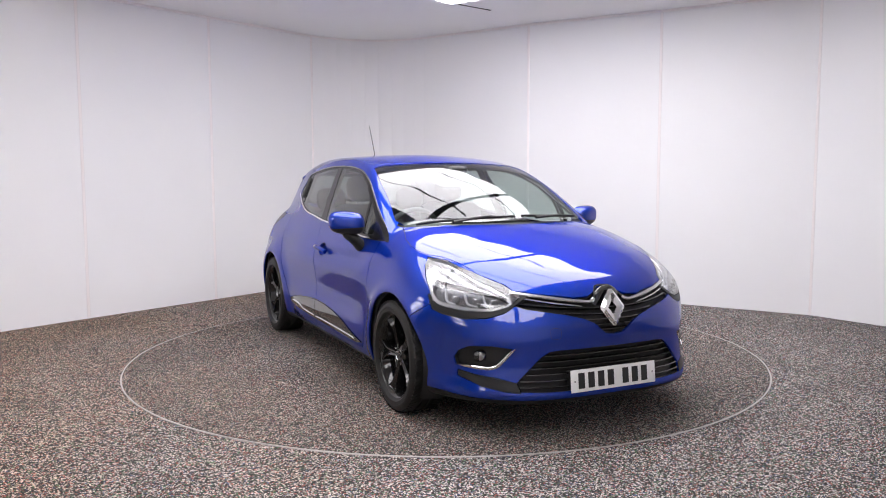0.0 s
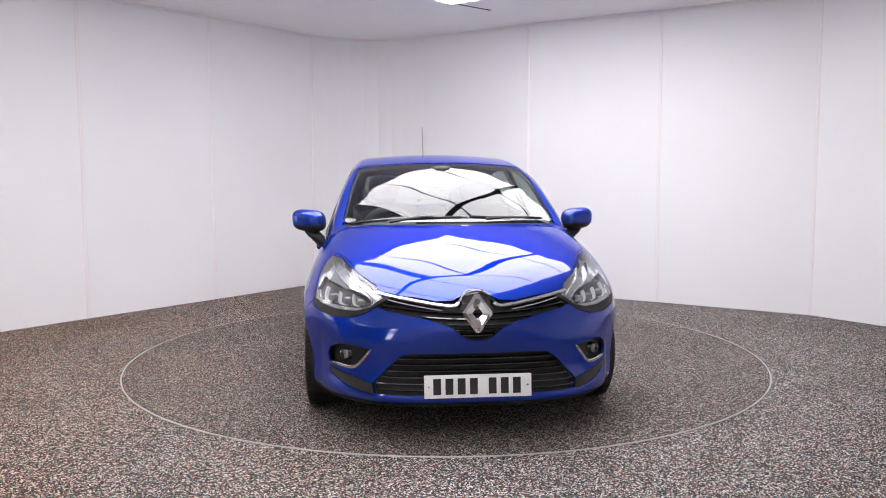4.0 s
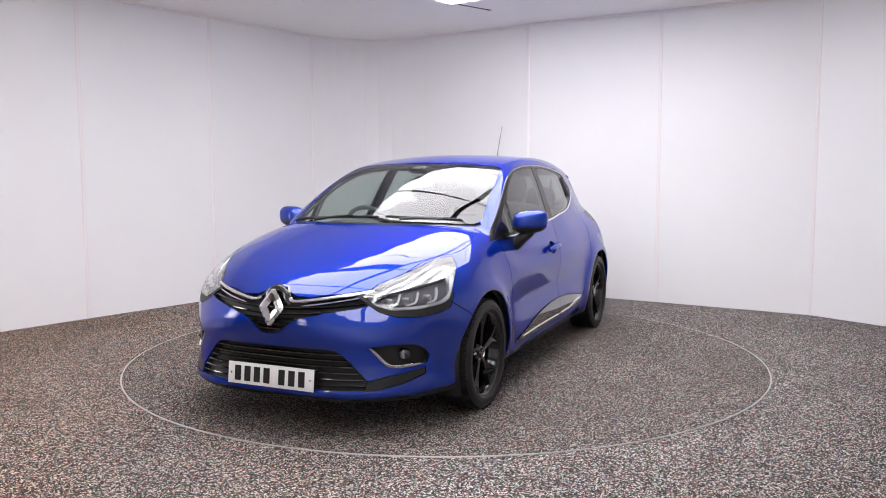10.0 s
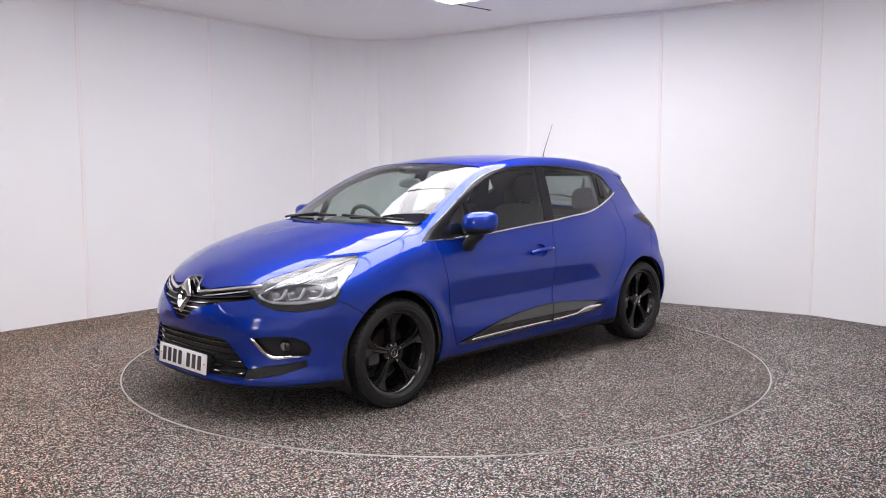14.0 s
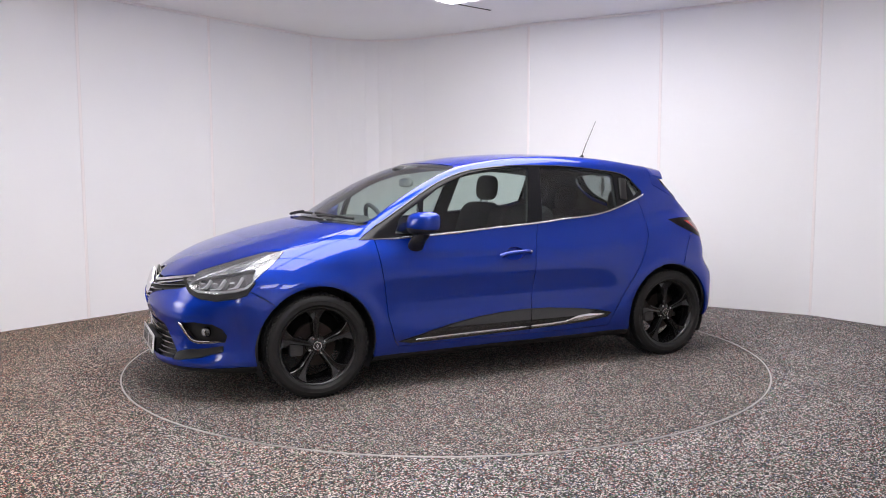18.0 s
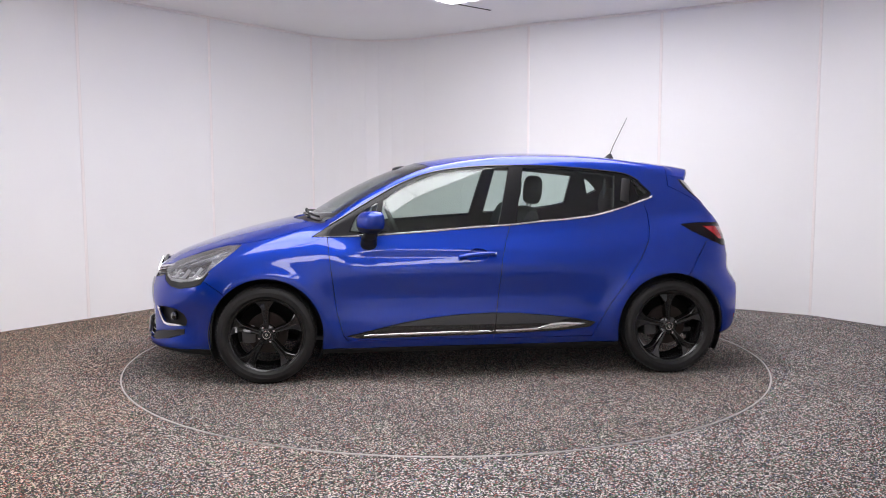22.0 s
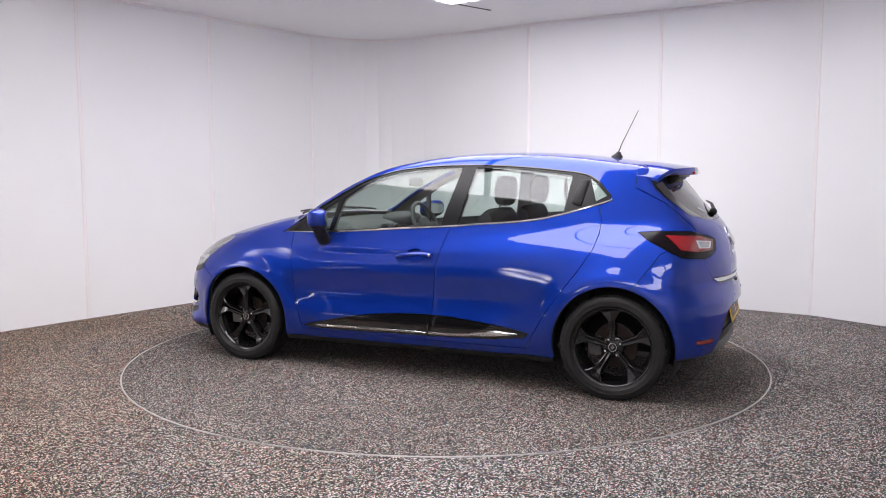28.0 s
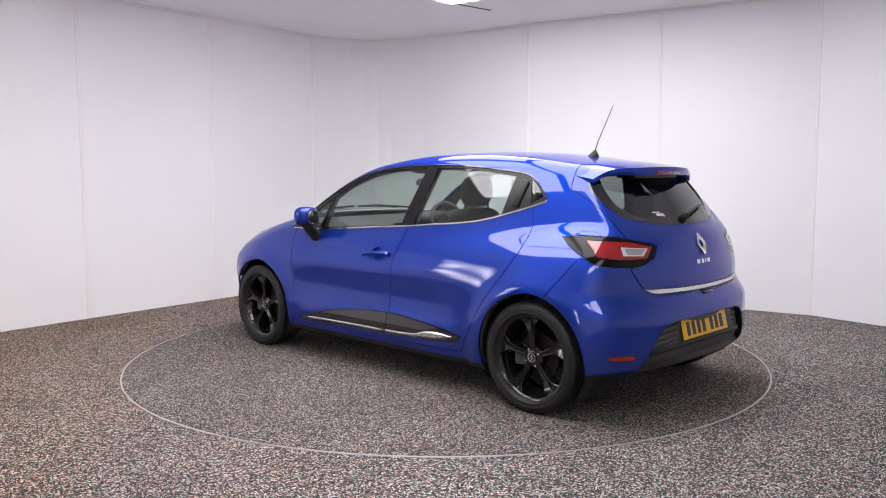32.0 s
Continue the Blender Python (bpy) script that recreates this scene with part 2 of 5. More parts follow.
lid_crown = curve([(2.3, 0.15), (1.95, 0.135), (1.6, 0.112), (1.3, 0.095), (1.0, 0.09), (0.72, 0.18), (-2.0, 0.20)], 0.06)
bonnet_zone = curve([(2.3, 0), (2.1, 0), (1.9, 1), (1.15, 1), (1.0, 0), (0.5, 0)], 0.05)


chin = curve([(0.05, 0.58), (0.26, 0.58), (0.36, 0.52), (0.44, 0.44), (0.54, 0.18), (0.61, 0.0), (0.8, 0.0), (1.2, 0.0)], 0.03)


keel = curve([(2.3, 0.165), (-1.42, 0.165), (-1.68, 0.245), (-1.9, 0.262), (-2.3, 0.262)], 0.03)


def body_field(x, y, z):
    """Below zero inside the car's outer form."""
    y = np.abs(y)
    side = door_section(z) * door_zone(x) + wing_section(z) * (1 - door_zone(x))
    for hub in (AXLE, -AXLE):
        r = np.hypot(x - hub, z - HUB_Z)
        lip, reach = (0.014, 0.05) if hub > 0 else (0.030, 0.085)
        side = side + lip * np.exp(-((r - 0.37) / reach) ** 2)
    side = y - widest(x) - side
    front = (x - nose_line(z) + 0.60 * y ** 2 + 0.10 * y ** 4 - chin(z) * y ** 2 * np.clip(1 - (y / 0.76) ** 2, 0, 1)) / (1 + y)
    low_rear = np.clip((0.68 - z) / 0.12, 0, 1)
    rear = tail_line(z) + (0.26 - 0.14 * low_rear) * y ** 2 + (0.12 + 0.10 * low_rear) * y ** 4 - x
    ridge = np.clip((0.36 + 0.30 * (2.05 - x) + 0.05 - y) / 0.13, 0, 1)
    lid = z - bonnet_line(x + 0.10 * y ** 2) + lid_crown(x) * (0.45 * y ** 2 + 3.1 * y ** 6 + 0.1 * y ** 4) - 0.003 * ridge * ridge * (3 - 2 * ridge) * bonnet_zone(x)
    low = smax(smax(front, side, 0.10), smax(rear, side, 0.10), 0.01)
    low = smax(low, lid, 0.085)
    low = smax(low, keel(x) - z, 0.05)
    pane = (y - 0.768 - glass_taper(x) + 0.36 * (z - 0.93) + 0.16 * (z - 0.93) ** 2) * 0.93
    top = (z - roof_line(x + roof_sweep(x) * y ** 2) + 0.105 * y ** 2) * 0.9
    hatch = (hatch_line(z) + 0.22 * y ** 2 - x) * 0.75
    high = smax(smax(smax(top, pane, 0.05), hatch, 0.05), 0.80 - z, 0.03)
    return smin(low, high, 0.03)


def body_slope(p, e=0.004):
    g = np.empty_like(p)
    for i in range(3):
        a, b = p.copy(), p.copy()
        a[:, i] += e
        b[:, i] -= e
        g[:, i] = (body_field(*a.T) - body_field(*b.T)) / (2 * e)
    return g


def settle(p, rounds=5):
    """Moves points on to the outer form; gives them and the normals there."""
    for _ in range(rounds):
        g = body_slope(p)
        p = p - (body_field(*p.T) / np.maximum((g * g).sum(1), 1e-6))[:, None] * g
    g = body_slope(p)
    return p, g / np.linalg.norm(g, axis=1)[:, None]


def outer_net(h=0.022):
    """Points and quads of the left half of the outer form."""
    xs, ys, zs = np.arange(-2.0, 2.2, h), np.arange(-h / 2, 0.95, h), np.arange(0.10, 1.50, h)
    inside = body_field(*np.meshgrid(xs, ys, zs, indexing="ij")) < 0
    nx, ny, nz = inside.shape
    number = np.full((nx - 1, ny - 1, nz - 1), -1)
    count = sum(inside[a:nx - 1 + a, b:ny - 1 + b, c:nz - 1 + c].astype(int) for a in (0, 1) for b in (0, 1) for c in (0, 1))
    mixed = (count > 0) & (count < 8)
    number[mixed] = np.arange(mixed.sum())
    i, j, k = np.nonzero(mixed)
    p = np.stack([xs[i] + h / 2, ys[j] + h / 2, zs[k] + h / 2], 1)
    quads = []
    for axis in range(3):
        u, v = [a for a in range(3) if a != axis]
        one = np.take(inside, range(inside.shape[axis] - 1), axis)
        two = np.take(inside, range(1, inside.shape[axis]), axis)
        for at in np.argwhere(one != two):
            if at[u] < 1 or at[v] < 1 or at[u] >= number.shape[u] or at[v] >= number.shape[v]:
                continue
            ring = []
            for du, dv in ((1, 1), (0, 1), (0, 0), (1, 0)):
                c = at.copy()
                c[u] -= du
                c[v] -= dv
                ring.append(number[tuple(c)])
            if bool(one[tuple(at)]) == (axis == 1):
                ring.reverse()
            quads.append(ring)
    p, n = settle(p)
    p[j == 0, 1] = 0.0
    return p, n, quads
# ---------- the room ----------
def box(bm, lo, hi, bevel=0.0, m=None):
    r = bmesh.ops.create_cube(bm, size=1.0)
    size, mid = Vector(hi) - Vector(lo), (Vector(hi) + Vector(lo)) / 2
    bmesh.ops.transform(bm, verts=r["verts"], matrix=(m or Matrix()) @ Matrix.Translation(mid) @ Matrix.Diagonal((*size, 1)))
    if bevel:
        edges = {e for v in r["verts"] for e in v.link_edges}
        bmesh.ops.bevel(bm, geom=list(edges), offset=bevel, segments=2, affect="EDGES", profile=0.5)
    return r["verts"]


def prism(bm, plan, z0, z1):
    """An upright solid over a plan."""
    lo = [bm.verts.new((x, y, z0)) for x, y in plan]
    hi = [bm.verts.new((x, y, z1)) for x, y in plan]
    n = len(plan)
    bm.faces.new(lo[::-1])
    bm.faces.new(hi)
    for i in range(n):
        bm.faces.new((lo[i], lo[(i + 1) % n], hi[(i + 1) % n], hi[i]))


# joints of the wall panels, on plan
JOINTS = [(-3.95, -6.45), (-4.42, -6.0), (-4.52, -4.6), (-4.46, -3.2), (-4.34, -1.85), (-4.02, 0.36), (-3.237, 1.425), (-2.395, 2.54), (-1.546, 3.695),
          (-1.42, 3.80), (-1.28, 3.90), (-1.12, 3.985), (-0.96, 4.035), (-0.80, 4.05), (-0.64, 4.03), (-0.50, 3.985), (-0.37, 3.93), (-0.247, 3.865), (0.90, 3.02), (2.13, 2.295), (3.34, 1.515),
          (4.14, 0.38), (4.44, -1.2), (4.50, -2.6), (4.50, -4.0), (4.45, -5.4), (3.95, -6.45)]
SMOOTH_CORNER = range(9, 18)     # joints inside the rounded corner, with no strip

OPEN = JOINTS[1:4]               # the way in, beside the camera

bm = bmesh.new()
bmesh.ops.create_grid(bm, x_segments=2, y_segments=2, size=12)
tagged(part("floor", bm, CARPET, None), "speckled grey bonded-chip floor covering of the photo booth", "floor", kind="structure")

bm = bmesh.new()
box(bm, (-6, -9, CEILING), (6, 5.5, CEILING + 0.12))
tagged(part("ceiling", bm, CEIL, None), "plain white boarded ceiling over the turntable", "ceiling", kind="structure")

wall = tagged(new("wall_booth"), "white panelled wall curving round the turntable", "wall", kind="structure")
for (x0, y0), (x1, y1) in zip(JOINTS, JOINTS[1:] + JOINTS[:1]):
    if (x0, y0) in OPEN:
        continue
    d = Vector((x1 - x0, y1 - y0)).normalized()
    n = Vector((-d.y, d.x)) * 0.08
    a, b = Vector((x0, y0)) - d * 0.001, Vector((x1, y1)) + d * 0.001
    bm = bmesh.new()
    prism(bm, [tuple(a), tuple(b), tuple(b + n), tuple(a + n)], 0.0, CEILING)
    part("panel", bm, WALL, wall)
for i, (x, y) in enumerate(JOINTS):
    if i in SMOOTH_CORNER:
        continue
    inward = Vector((-x, -1.5 - y)).normalized()
    side = Vector((-inward.y, inward.x))
    bm = bmesh.new()
    c = Vector((x, y)) + inward * 0.002
    plan = [c - side * 0.012, c + side * 0.012, c + side * 0.009 + inward * 0.005, c - side * 0.009 + inward * 0.005]
    prism(bm, [tuple(q) for q in plan], 0.0, CEILING - 0.002)
    part("joint_strip", bm, TRIM, wall)
    # slightly darker band showing past the strip: its edge shade, as colour
    bm = bmesh.new()
    plan = [c - side * 0.016, c + side * 0.016, c + side * 0.016 + inward * 0.0015, c - side * 0.016 + inward * 0.0015]
    prism(bm, [tuple(q) for q in plan], 0.0, CEILING - 0.003)
    part("joint_shade", bm, TRIM_SHADE, wall)
bm = bmesh.new()
prism(bm, [(-4.62, -1.85), (-4.34, -1.85), (-4.42, -6.0), (-4.62, -6.0)][::-1], 2.45, CEILING)
part("lintel", bm, WALL, wall)
bm = bmesh.new()
prism(bm, [(-8.1, -8.5), (-8.0, -8.5), (-8.0, 0.5), (-8.1, 0.5)], 0.0, 3.2)
tagged(part("backdrop", bm, YARD, None), "dim workshop wall past the booth opening", "backdrop", kind="structure")
lamp = empty("tube_lamp", "long lit tube lamp in the dim workshop", "tube lamp")
bm = bmesh.new()
box(bm, (-5.66, -5.3, 2.60), (-5.54, -2.5, 2.68), 0.01)
part("lamp_body", bm, WALL, lamp)
bm = bmesh.new()
box(bm, (-5.615, -5.25, 2.57), (-5.585, -2.55, 2.598), 0.01)
part("lit_tube", bm, TUBE, lamp)
for y in (-4.6, -3.2):
    bm = bmesh.new()
    box(bm, (-5.612, y, 2.684), (-5.588, y + 0.024, 3.2))
    part("hanger", bm, DARK_TRIM, lamp)
for y0, y1 in ((-2.1, -1.7), (-3.9, -3.5), (-6.2, -5.4)):
    bm = bmesh.new()
    prism(bm, [(-7.99, y0), (-7.96, y0), (-7.96, y1), (-7.99, y1)], 0.22, 0.28)
    tagged(part("window", bm, DAYLIT, None), "narrow low daylit window in the dim workshop wall", "window", kind="structure")
cornice = tagged(new("trim_cornice"), "thin white cornice strip between wall and ceiling", "trim", kind="structure")
for (x0, y0), (x1, y1) in zip(JOINTS[:-1], JOINTS[1:]):
    mid = Vector(((x0 + x1) / 2, (y0 + y1) / 2))
    d = Vector((x1 - x0, y1 - y0)).normalized()
    n = Vector((d.y, -d.x))
    a, b = Vector((x0, y0)), Vector((x1, y1))
    bm = bmesh.new()
    prism(bm, [tuple(q) for q in (a + n * 0.022, b + n * 0.022, b + n * 0.001, a + n * 0.001)][::-1], CEILING - 0.022, CEILING - 0.001)
    part("cornice_strip", bm, TRIM, cornice)

# lit ceiling panels, set square with the walls
LU, LV = Vector((0.80, -0.60)), Vector((-0.60, -0.80))
LC = Vector((0.07, 1.95))
def ceiling_or_fill_light(at_u, at_v, wide, deep):
    ob = empty("ceiling_or_fill_light", "large flat white lit panel set in the ceiling, the booth's or added fill", "ceiling light", "lit ceiling panels")
    o = LC + LU * at_u + LV * at_v
    q = [o, o + LU * wide, o + LU * wide + LV * deep, o + LV * deep]
    bm = bmesh.new()
    prism(bm, [tuple(v) for v in q][::-1], CEILING - 0.012, CEILING - 0.004)
    part("diffuser", bm, GLOW, ob)
    return ob
BAYS = (((0.0, 1.31), (0.0, 0.48, 1.43, 2.12)), ((-0.02, 1.31), (2.40, 3.33, 3.95)), ((1.39, 2.70), (0.0, 0.48, 1.43, 2.38, 3.33, 3.95)))
for (a, b), cuts in BAYS:
    for c, d in zip(cuts, cuts[1:]):
        ceiling_or_fill_light(a, c + 0.018, b - a, d - c - 0.036)
    bm = bmesh.new()
    o = [LC + LU * u + LV * v for u, v in ((a, cuts[0]), (b, cuts[0]), (b, cuts[-1]), (a, cuts[-1]))]
    prism(bm, [tuple(q) for q in o][::-1], CEILING - 0.004, CEILING + 0.002)
    tagged(part("light_frame", bm, DARK_TRIM, None), "dark backing frame between the lit ceiling panels", "frame", kind="structure")
bm = bmesh.new()
o = [LC + LU * u + LV * v for u, v in ((1.312, 0.0), (1.388, 0.0), (1.388, 3.95), (1.312, 3.95))]
prism(bm, [tuple(q) for q in o][::-1], CEILING - 0.030, CEILING + 0.002)
tagged(part("light_rail", bm, DARK_TRIM, None), "dark rail between the two rows of lit panels", "rail", kind="structure")
# added fill panels over the camera, unseen, to brighten the camera-facing sides
for k in range(2):
    ob = empty("ceiling_or_fill_light", "large flat white lit panel set in the ceiling, the booth's or added fill", "ceiling light", "lit ceiling panels")
    bm = bmesh.new()
    prism(bm, [(-1.2 + 1.3 * k, -5.3), (-0.1 + 1.3 * k, -5.3), (-0.1 + 1.3 * k, -4.2), (-1.2 + 1.3 * k, -4.2)], CEILING - 0.012, CEILING - 0.004)
    part("diffuser", bm, GLOW, ob)


# added lights, unseen: stand-ins for the bright wall bands beside the opening
def standin_light(x, y, turn):
    ob = empty("standin_light", "added tall soft light standing in for the bright wall band beside the opening", "strip light", "upright lamps beside the opening")
    m = pose(x, y, 0, 0, 0, turn)
    for name, lo, hi, mat in (("base_plate", (-0.20, -0.16, 0.0), (0.20, 0.16, 0.02), DARK_TRIM), ("pole", (-0.02, -0.03, 0.02), (0.02, 0.0, 0.56), DARK_TRIM),
                              ("housing", (-0.41, -0.07, 0.55), (0.41, -0.004, 2.50), WALL), ("diffuser", (-0.40, -0.003, 0.56), (0.40, 0.012, 2.49), LIT_BAND)):
        bm = bmesh.new()
        box(bm, lo, hi, 0.004, m)
        part(name, bm, mat, ob)


standin_light(-3.72, -6.02, -38)
standin_light(-4.16, -1.55, -82)
bm = bmesh.new()
o = [Vector(q) for q in ((0.125, 1.995), (0.145, 1.985), (0.455, 2.265), (0.44, 2.28))]
prism(bm, [tuple(q) for q in o][::-1], CEILING - 0.004, CEILING + 0.002)
tagged(part("ceiling_slot", bm, DARK_TRIM, None), "short dark slot in the white ceiling", "slot", kind="structure")

# ---------- turntable ----------
table = empty("turntable", "round turntable flush with the floor, thin metal edge ring", "turntable")
bm = bmesh.new()
bmesh.ops.create_cone(bm, cap_ends=True, segments=128, radius1=2.207, radius2=2.207, depth=0.004)
bmesh.ops.translate(bm, verts=bm.verts, vec=(0, 0, 0.002))
part("platform", bm, TABLE_CARPET, table, "browner, darker speckled covering of the turntable")
bm = bmesh.new()
inner = [bm.verts.new((r * math.cos(a), r * math.sin(a), z)) for r, z in ((2.2075, 0.001), (2.2095, 0.0055), (2.2155, 0.0055), (2.2175, 0.001)) for a in np.linspace(0, 2 * math.pi, 160, endpoint=False)]
for r in range(3):
    for i in range(160):
        bm.faces.new((inner[r * 160 + i], inner[r * 160 + 160 + i], inner[r * 160 + 160 + (i + 1) % 160], inner[r * 160 + (i + 1) % 160]))
part("edge_ring", bm, RING, table, smooth=40)


# ---------- cutting the outer form into panels ----------
SIDE = (Vector((1, 0, 0)), Vector((0, 0, 1)))
FRONT = (Vector((0, 1, 0)), Vector((0, 0, 1)))
TOP = (Vector((1, 0, 0)), Vector((0, 1, 0)))
CORNER = (Vector((-0.64, 0.77, 0)), Vector((0, 0, 1)))      # seen from ahead and beside
HIND = (Vector((0.66, 0.75, 0)), Vector((0, 0, 1)))         # seen from behind and beside


def bent(points, n=3, closed=True):
    """A soft line through points."""
    out, k = [], len(points)
    for i in range(k if closed else k - 1):
        q = [Vector(points[(i + d) % k] if closed else points[min(max(i + d, 0), k - 1)]) for d in (-1, 0, 1, 2)]
        for s in range(n):
            t = s / n
            out.append(0.5 * (2 * q[1] + (q[2] - q[0]) * t + (2 * q[0] - 5 * q[1] + 4 * q[2] - q[3]) * t * t + (3 * q[1] - q[0] - 3 * q[2] + q[3]) * t ** 3))
    return out if closed else out + [Vector(points[-1])]


def within(u, v, line):
    inside = False
    for (a, b), (c, d) in zip(line, line[1:] + line[:1]):
        if (b > v) != (d > v) and u < (c - a) * (v - b) / (d - b) + a:
            inside = not inside
    return inside


shell = bmesh.new()
TAG = shell.faces.layers.int.new("panel")
NOR = shell.verts.layers.float_vector.new("nor")
points_, normals_, quads_ = outer_net(0.02)
made_ = [shell.verts.new(q) for q in points_]
for v_, n_ in zip(made_, normals_):
    v_[NOR] = n_
for q_ in quads_:
    if len(set(q_)) == 4 and min(q_) >= 0 and not shell.faces.get([made_[i] for i in q_]):
        shell.faces.new([made_[i] for i in q_])
bmesh.ops.delete(shell, geom=[v for v in shell.verts if not v.link_faces], context="VERTS")
CODES = {"body": 0}


def carve(name, outline, view, where, source=("body",)):
    """Cuts an outline, seen along a view, out of the panels named in source."""
    flat = [(Vector(q).dot(view[0]), Vector(q).dot(view[1])) if len(q) == 3 else tuple(q) for q in outline]
    code = CODES.setdefault(name, len(CODES))
    codes = {CODES[s] for s in source}

    def spot(v):
        return v.co.dot(view[0]), v.co.dot(view[1])

    def touches(f, lo, hi):
        us, vs = zip(*[spot(v) for v in f.verts])
        return max(us) >= lo[0] and min(us) <= hi[0] and max(vs) >= lo[1] and min(vs) <= hi[1]

    lo = [min(q[i] for q in flat) for i in (0, 1)]
    hi = [max(q[i] for q in flat) for i in (0, 1)]
    near = {f for f in shell.faces if f[TAG] in codes and where(f.calc_center_median()) and touches(f, lo, hi)}
    for (a, b), (c, d) in zip(flat, flat[1:] + flat[:1]):
        if math.hypot(c - a, d - b) < 1e-5:
            continue
        hit = [f for f in near if f.is_valid and touches(f, (min(a, c) - 1e-4, min(b, d) - 1e-4), (max(a, c) + 1e-4, max(b, d) + 1e-4))]
        if not hit:
            continue
        geom = list({*hit, *(e for f in hit for e in f.edges), *(v for f in hit for v in f.verts)})
        normal = view[0] * (d - b) - view[1] * (c - a)
        r = bmesh.ops.bisect_plane(shell, geom=geom, dist=1e-5, plane_co=view[0] * a + view[1] * b, plane_no=normal)
        near |= {g for g in r["geom"] if isinstance(g, bmesh.types.BMFace)}
        near = {f for f in near if f.is_valid}
    for f in near:
        c = f.calc_center_median()
        if f[TAG] in codes and within(c.dot(view[0]), c.dot(view[1]), flat):
            f[TAG] = code


def circle(x, z, r, n=36):
    return [(x + r * math.cos(a), z + r * math.sin(a)) for a in np.linspace(0, 2 * math.pi, n, endpoint=False)]


left = lambda c: c.y > 0.3
ahead = lambda c: c.x > 1.3
behind = lambda c: c.x < -1.3
ARCH = 0.352
for hub in (AXLE, -AXLE):
    carve("hole", circle(hub, HUB_Z + 0.005, ARCH), SIDE, lambda c: c.y > 0.35)
    carve("hole", [(hub - 0.345, 0.0), (hub + 0.345, 0.0), (hub + 0.345, 0.26), (hub - 0.345, 0.26)], SIDE, lambda c: c.y > 0.35)

carve("underside", [(-2.3, 0.0), (2.3, 0.0), (2.3, 0.188), (-1.40, 0.188), (-1.68, 0.266), (-2.3, 0.282)], SIDE, lambda c: True)
DLO_TOP = [(1.01, 0.905), (0.90, 0.977), (0.73, 1.078), (0.583, 1.164), (0.435, 1.242), (0.25, 1.306), (0.06, 1.336), (-0.125, 1.349), (-0.31, 1.352),
           (-0.50, 1.349), (-0.68, 1.338), (-0.87, 1.320), (-1.056, 1.295), (-1.15, 1.248), (-1.228, 1.168)]
DLO_LOW = [(-1.213, 1.138), (-1.037, 1.083), (-0.846, 1.033), (-0.66, 1.008), (-0.477, 0.995), (-0.25, 0.974), (0.068, 0.954), (0.428, 0.929), (0.79, 0.911)]
carve("surround", DLO_TOP + DLO_LOW, SIDE, left)
carve("front_glass", [(0.555, 1.135), (0.435, 1.216), (0.30, 1.270), (0.20, 1.300), (0.062, 1.322), (-0.124, 1.335), (-0.268, 1.338), (-0.176, 0.977), (0.067, 0.963), (0.428, 0.938), (0.60, 0.928)], SIDE, left, ("surround",))
carve("corner_glass", [(0.775, 0.937), (0.735, 1.030), (0.660, 1.083), (0.592, 1.122), (0.632, 0.934)], SIDE, left, ("surround",))
carve("rear_glass", [(-0.362, 1.337), (-0.532, 1.334), (-0.68, 1.322), (-0.867, 1.303), (-0.985, 1.287), (-0.955, 1.066), (-0.847, 1.038), (-0.661, 1.015), (-0.477, 1.002), (-0.292, 0.988)], SIDE, left, ("surround",))
carve("small_glass", [(-1.095, 1.270), (-1.138, 1.243), (-1.205, 1.170), (-1.140, 1.135)], SIDE, left, ("surround",))

over = lambda c: c.z > 0.86 and 0.05 < c.x < 1.25
WS_LOW = [(1.095, -0.1), (1.095, 0.0), (1.080, 0.2), (1.035, 0.4), (0.990, 0.52), (0.935, 0.625)]
WS_UP = [(0.885, 0.655), (0.69, 0.622), (0.50, 0.598), (0.278, 0.553), (0.258, 0.50), (0.283, 0.34), (0.312, 0.18), (0.325, 0.0), (0.325, -0.1)]
carve("windscreen", WS_LOW + WS_UP, TOP, over)
BONNET_REAR = [(0.958, 0.640), (0.990, 0.600), (1.050, 0.505), (1.120, 0.35), (1.160, 0.20), (1.178, 0.0), (1.178, -0.1)]
carve("cowl", WS_LOW + [(0.91, 0.650), (0.925, 0.662)] + BONNET_REAR, TOP, over)
BONNET_SIDE = [(1.895, 0.505), (1.77, 0.560), (1.63, 0.605), (1.50, 0.655), (1.43, 0.695), (1.35, 0.714), (1.25, 0.718), (1.14, 0.701), (1.05, 0.668), (0.985, 0.645)]
BONNET_NOSE = [(2.027, -0.1), (2.027, 0.0), (2.033, 0.046), (2.054, 0.075), (2.068, 0.115), (2.060, 0.197), (1.992, 0.359)]
carve("bonnet", BONNET_NOSE + BONNET_SIDE + BONNET_REAR, TOP, lambda c: c.z > 0.62 and c.x > 0.85)

